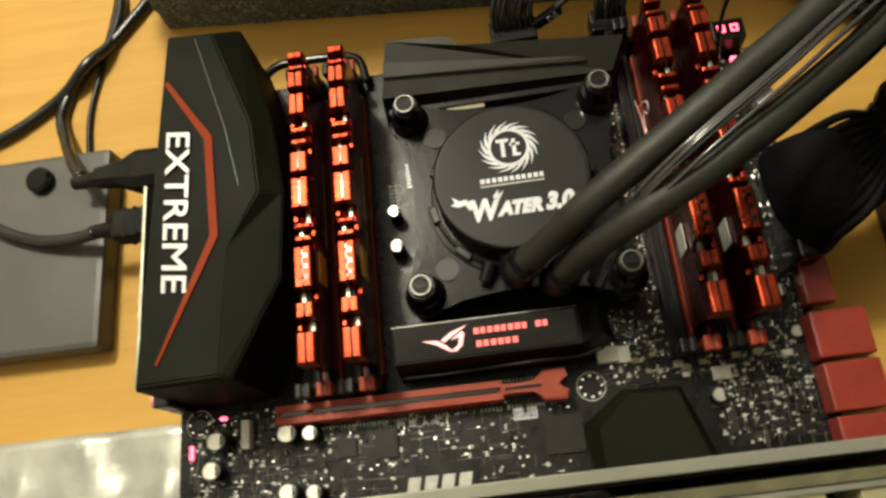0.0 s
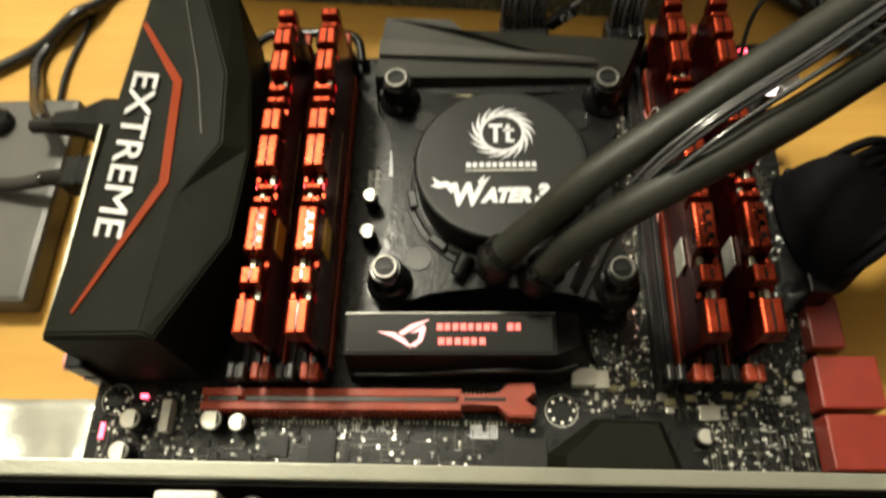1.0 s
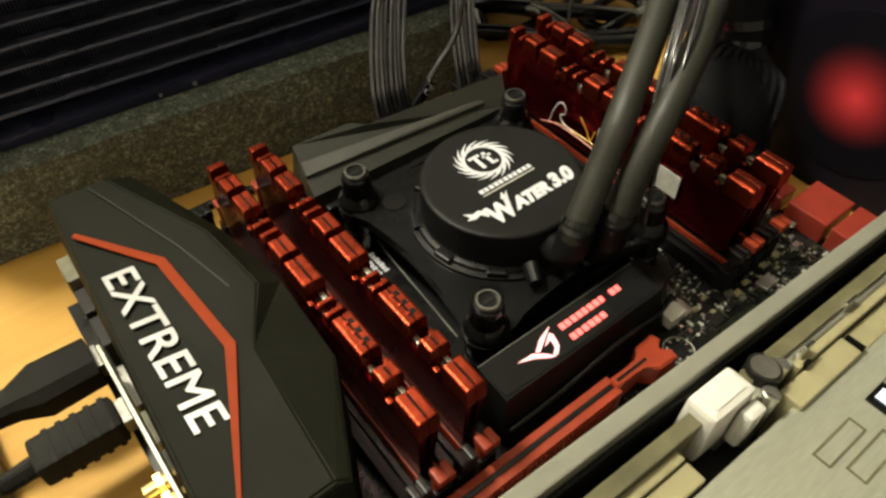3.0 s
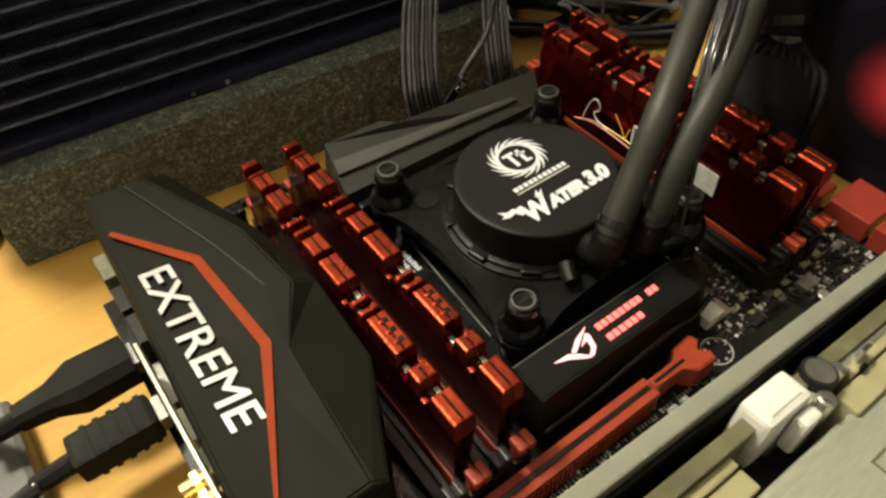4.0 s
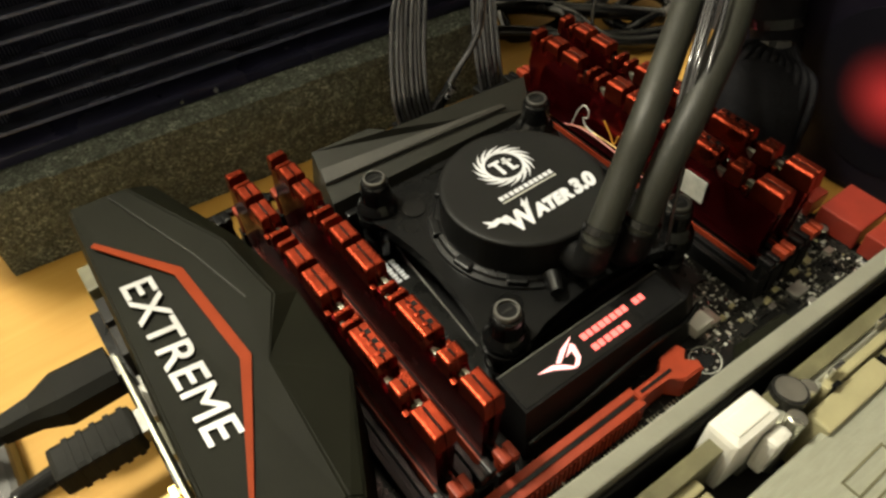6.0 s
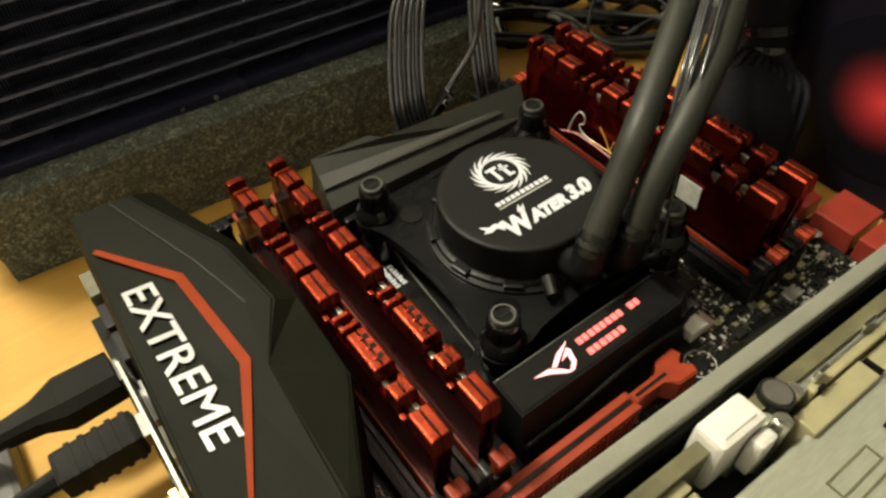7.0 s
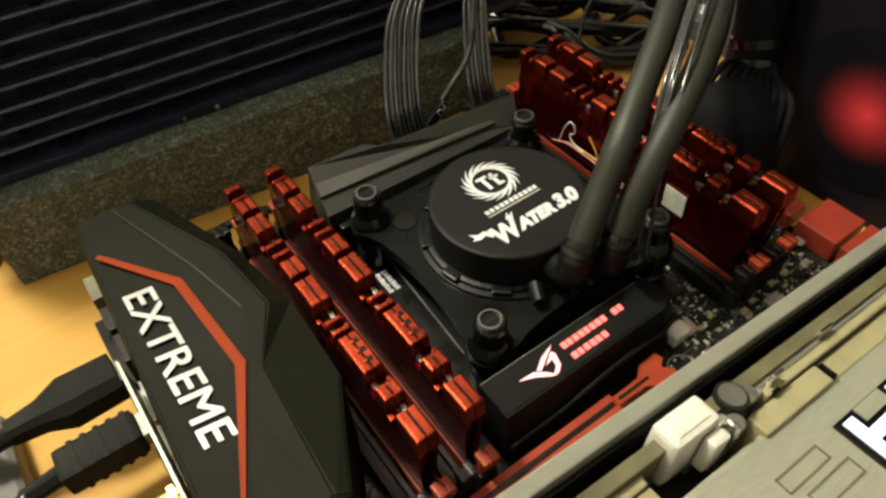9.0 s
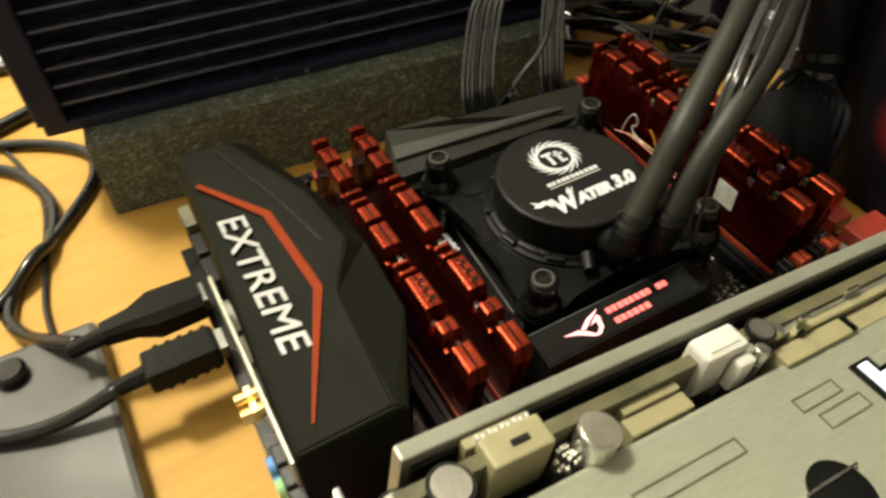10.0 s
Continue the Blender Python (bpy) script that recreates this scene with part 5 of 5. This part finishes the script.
for x0, x1, y0, y1, h in ((-0.151, -0.1475, -0.010, 0.002, 0.006), (-0.022, -0.006, -0.026, -0.010, 0.0014), (0.012, 0.018, 0.008, 0.015, 0.003), (0.020, 0.026, -0.002, 0.004, 0.0012), (0.050, 0.0575, -0.0035, 0.002, 0.0022),
                         (0.0735, 0.0790, 0.010, 0.016, 0.0016), (-0.110, -0.102, -0.018, -0.010, 0.0014), (-0.094, -0.084, -0.020, -0.008, 0.0014), (0.023, 0.029, 0.026, 0.034, 0.0012)):
    part("chip", bx(x0, x1, y0, y1, 0.0002, h, 0.0002), "chip" if h < 0.0021 else ("white" if h > 0.0055 else "steel"), board)
part("pin_header", bx(-0.0660, -0.0615, 0.1390, 0.1430, 0.0003, 0.0070, 0.0006), "white", board, "small pale cable header")
whitec = part("pin_header", bx(0.004, 0.013, 0.0085, 0.0150, 0.0003, 0.006, 0.0005), "white", board, "small cream cable header")
for i in range(4):
    part("pin", bx(0.0050 + i * 0.002, 0.0056 + i * 0.002, 0.0150, 0.0185, 0.003, 0.0036), "silver", whitec)
chipset = part("chipset_heatsink", prism(bmesh.new(), [(-0.004, -0.040), (-0.006, -0.016), (0.012, -0.003), (0.036, -0.004), (0.046, -0.034), (0.044, -0.050)], 0.002, 0.010,
               [(0.000, -0.040), (0.000, -0.018), (0.014, -0.006), (0.033, -0.007), (0.041, -0.034), (0.040, -0.050)]), "cover", board, "flat black angular heatsink")
# angled storage sockets at the right edge
for k, (y0, y1, z) in enumerate(((0.022, 0.042, 0.009), (-0.001, 0.018, 0.012), (-0.022, -0.003, 0.012), (-0.043, -0.024, 0.012), (-0.064, -0.045, 0.012))):
    s = part("storage_socket", bx(0.090 if k else 0.092, 0.112 if k else 0.104, y0, y1, 0.0005, z, 0.0008), "deep_red", board, "red plastic storage socket")
    part("opening", bx(0.1118 if k else 0.1038, 0.1123 if k else 0.1043, y0 + 0.003, y1 - 0.003, 0.003, z - 0.003), "gloss", s)
# lit status display
disp = part("status_display", bx(0.0815, 0.0965, 0.1505, 0.1610, 0.0003, 0.013, 0.0006), "black", board, "small lit red status display")
for k in range(2):
    for a, b, c, d in ((0, 0.0035, 0, 0.0008), (0, 0.0035, 0.0030, 0.0038), (0, 0.0008, 0, 0.0038), (0.0027, 0.0035, 0.0, 0.0038)):
        part("segment", bx(0.0840 + k * 0.006 + a, 0.0840 + k * 0.006 + b, 0.1540 + c, 0.1540 + d, 0.0130, 0.0133), "led_red", disp)
part("indicator_post", bx(0.0910, 0.0950, 0.1320, 0.1350, 0.0003, 0.0155, 0.0004), "black", board)
part("indicator", bx(0.0895, 0.0965, 0.1305, 0.1365, 0.0156, 0.0200, 0.0008), "led_white", board, "bright white indicator light")
part("indicator", bx(0.0905, 0.0930, 0.1445, 0.1470, 0.0003, 0.0030, 0.0004), "led_red", board)
part("indicator", bx(-0.1620, -0.1595, 0.0035, 0.0050, 0.0003, 0.0025, 0.0003), "led_red", board, "tiny red indicator light")
part("indicator", bx(-0.1760, -0.1745, -0.012, -0.006, 0.0003, 0.0016, 0.0003), "led_red", board)
# printed marks
lettering("print", "PCIE_X16_1", "white_ink", board, Matrix.Translation((-0.0840, -0.0082, 0.0002)), 0.0036, 0.0001, width=0.0215, fat=0.00007)
for i in range(2):
    for j in range(7):
        part("print_bar", bx(-0.0705 + i * 0.0034, -0.0682 + i * 0.0034 - 0.0004 * (j % 2), 0.1030 + j * 0.0019, 0.1043 + j * 0.0019, 0.0001, 0.0004), "white_ink", board)
        part("print_bar", bx(-0.0795 + i * 0.0030, -0.0774 + i * 0.0030 - 0.0004 * (j % 2), 0.0930 + j * 0.0019, 0.0942 + j * 0.0019, 0.0001, 0.0004), "grey_ink", board)
# plain slanted bars in place of a printed mark
for x0 in (-0.0820, -0.0748, -0.0676, -0.0604):
    part("print_block", prism(bmesh.new(), [(x0, -0.0350), (x0 + 0.0052, -0.0350), (x0 + 0.0066, -0.0290), (x0 + 0.0014, -0.0290)], 0.0001, 0.0004), "grey_ink", board)
part("barcode_label", bx(-0.034, -0.024, -0.0105, -0.0055, 0.0001, 0.0004), "white_ink", board)
for i in range(10):
    part("label_bar", bx(-0.0335 + i * 0.00095, -0.0331 + i * 0.00095, -0.0100, -0.0065, 0.0004, 0.0006), "chip", board)

# countless tiny surface parts, one mesh a kind
rng = random.Random(7)
ZONES = [(0.006, 0.090, -0.004, 0.034, 210), (0.050, 0.090, -0.030, -0.004, 40), (-0.176, -0.135, -0.060, 0.006, 60), (-0.135, -0.005, -0.045, -0.001, 80), (0.066, 0.094, 0.0, 0.155, 70), (0.014, 0.034, 0.020, 0.140, 60)]
AVOID = [(-0.010, 0.050, -0.060, 0.000), (-0.136, -0.006, -0.0015, 0.010), (-0.030, -0.004, -0.028, -0.008), (-0.086, -0.050, -0.036, -0.024)]
for kind, mat, size in (("surface_part", "chip", 0.0009), ("solder_contact", "silver", 0.0004), ("pale_surface_part", "grey_ink", 0.0005), ("trace_mark", "trace", 0.0004), ("silkscreen_mark", "white_ink", 0.0004)):
    bm = bmesh.new()
    for x0, x1, y0, y1, n in ZONES:
        for i in range(int(n * {"trace_mark": 3.0, "silkscreen_mark": 0.6}.get(kind, 1.4))):
            x, y = rng.uniform(x0, x1), rng.uniform(y0, y1)
            if any(a < x < b and c < y < d for a, b, c, d in AVOID):
                continue
            w, h = size * rng.uniform(0.7, 2.0), size * rng.uniform(0.7, 1.4)
            if kind == "trace_mark":
                w, h = (rng.uniform(0.001, 0.006), 0.00015) if rng.random() < 0.5 else (0.00015, rng.uniform(0.001, 0.005))
            elif kind == "silkscreen_mark":
                w, h = (rng.uniform(0.0005, 0.0016), 0.00012) if rng.random() < 0.5 else (0.00012, rng.uniform(0.0005, 0.0016))
            elif rng.random() < 0.5:
                w, h = h, w
            box(bm, x - w, x + w, y - h, y + h, 0.0001, 0.0004 if kind in ("trace_mark", "silkscreen_mark") else size * rng.uniform(0.8, 1.3))
            if kind == "surface_part" and rng.random() < 0.35:
                # a row of leads beside a part
                k = rng.randint(4, 9)
                for q in range(k):
                    box(bm, x + 0.0012 * q, x + 0.0012 * q + 0.0006, y + 0.0016, y + 0.0030, 0.0001, 0.0005)
    tagged(part(kind, bm, mat, board), kind="stuff")
# pale square parts near the screw hole and along the edge
for i in range(26):
    x, y, s = rng.uniform(0.016, 0.088), rng.uniform(-0.002, 0.016), rng.uniform(0.0008, 0.0020)
    if math.hypot(x - 0.075, y + 0.001) < 0.0085:
        continue
    part("square_part", bx(x - s, x + s, y - s * 0.7, y + s * 0.7, 0.0001, s * 0.9, 0.0002), "cream" if i % 3 else "steel", board)
# rows of bright solder leads beside the slots and sockets
leads = bmesh.new()
for i in range(70):
    box(leads, -0.130 + i * 0.00165, -0.1294 + i * 0.00165, -0.0056, -0.0042, 0.0001, 0.0005)
    box(leads, -0.130 + i * 0.00165, -0.1294 + i * 0.00165, 0.0060, 0.0070, 0.0001, 0.0005)
for sx in (0.0325, 0.0585, 0.0690):
    for i in range(80):
        box(leads, sx, sx + 0.0009, 0.016 + i * 0.0017, 0.0166 + i * 0.0017, 0.0001, 0.0005)
tagged(part("solder_lead", leads, "clip", board), kind="stuff")
sheet = thing("paper_sheet", (-0.30, 0.46, DESK_Z), "plain white sheet of paper lying on the desk", "paper")
part("sheet", bx(-0.42, -0.222, 0.420, 0.585, DESK_Z + 0.0002, DESK_Z + 0.0012), "white_ink", sheet)

for i in range(5):
    for j in range(3):
        part("pin", cyl(bmesh.new(), (-0.1225 + i * 0.0020, 0.0035 + j * 0.0018, 0.0002), (-0.1225 + i * 0.0020, 0.0035 + j * 0.0018, 0.0050), 0.0004, seg=6), "silver", board)
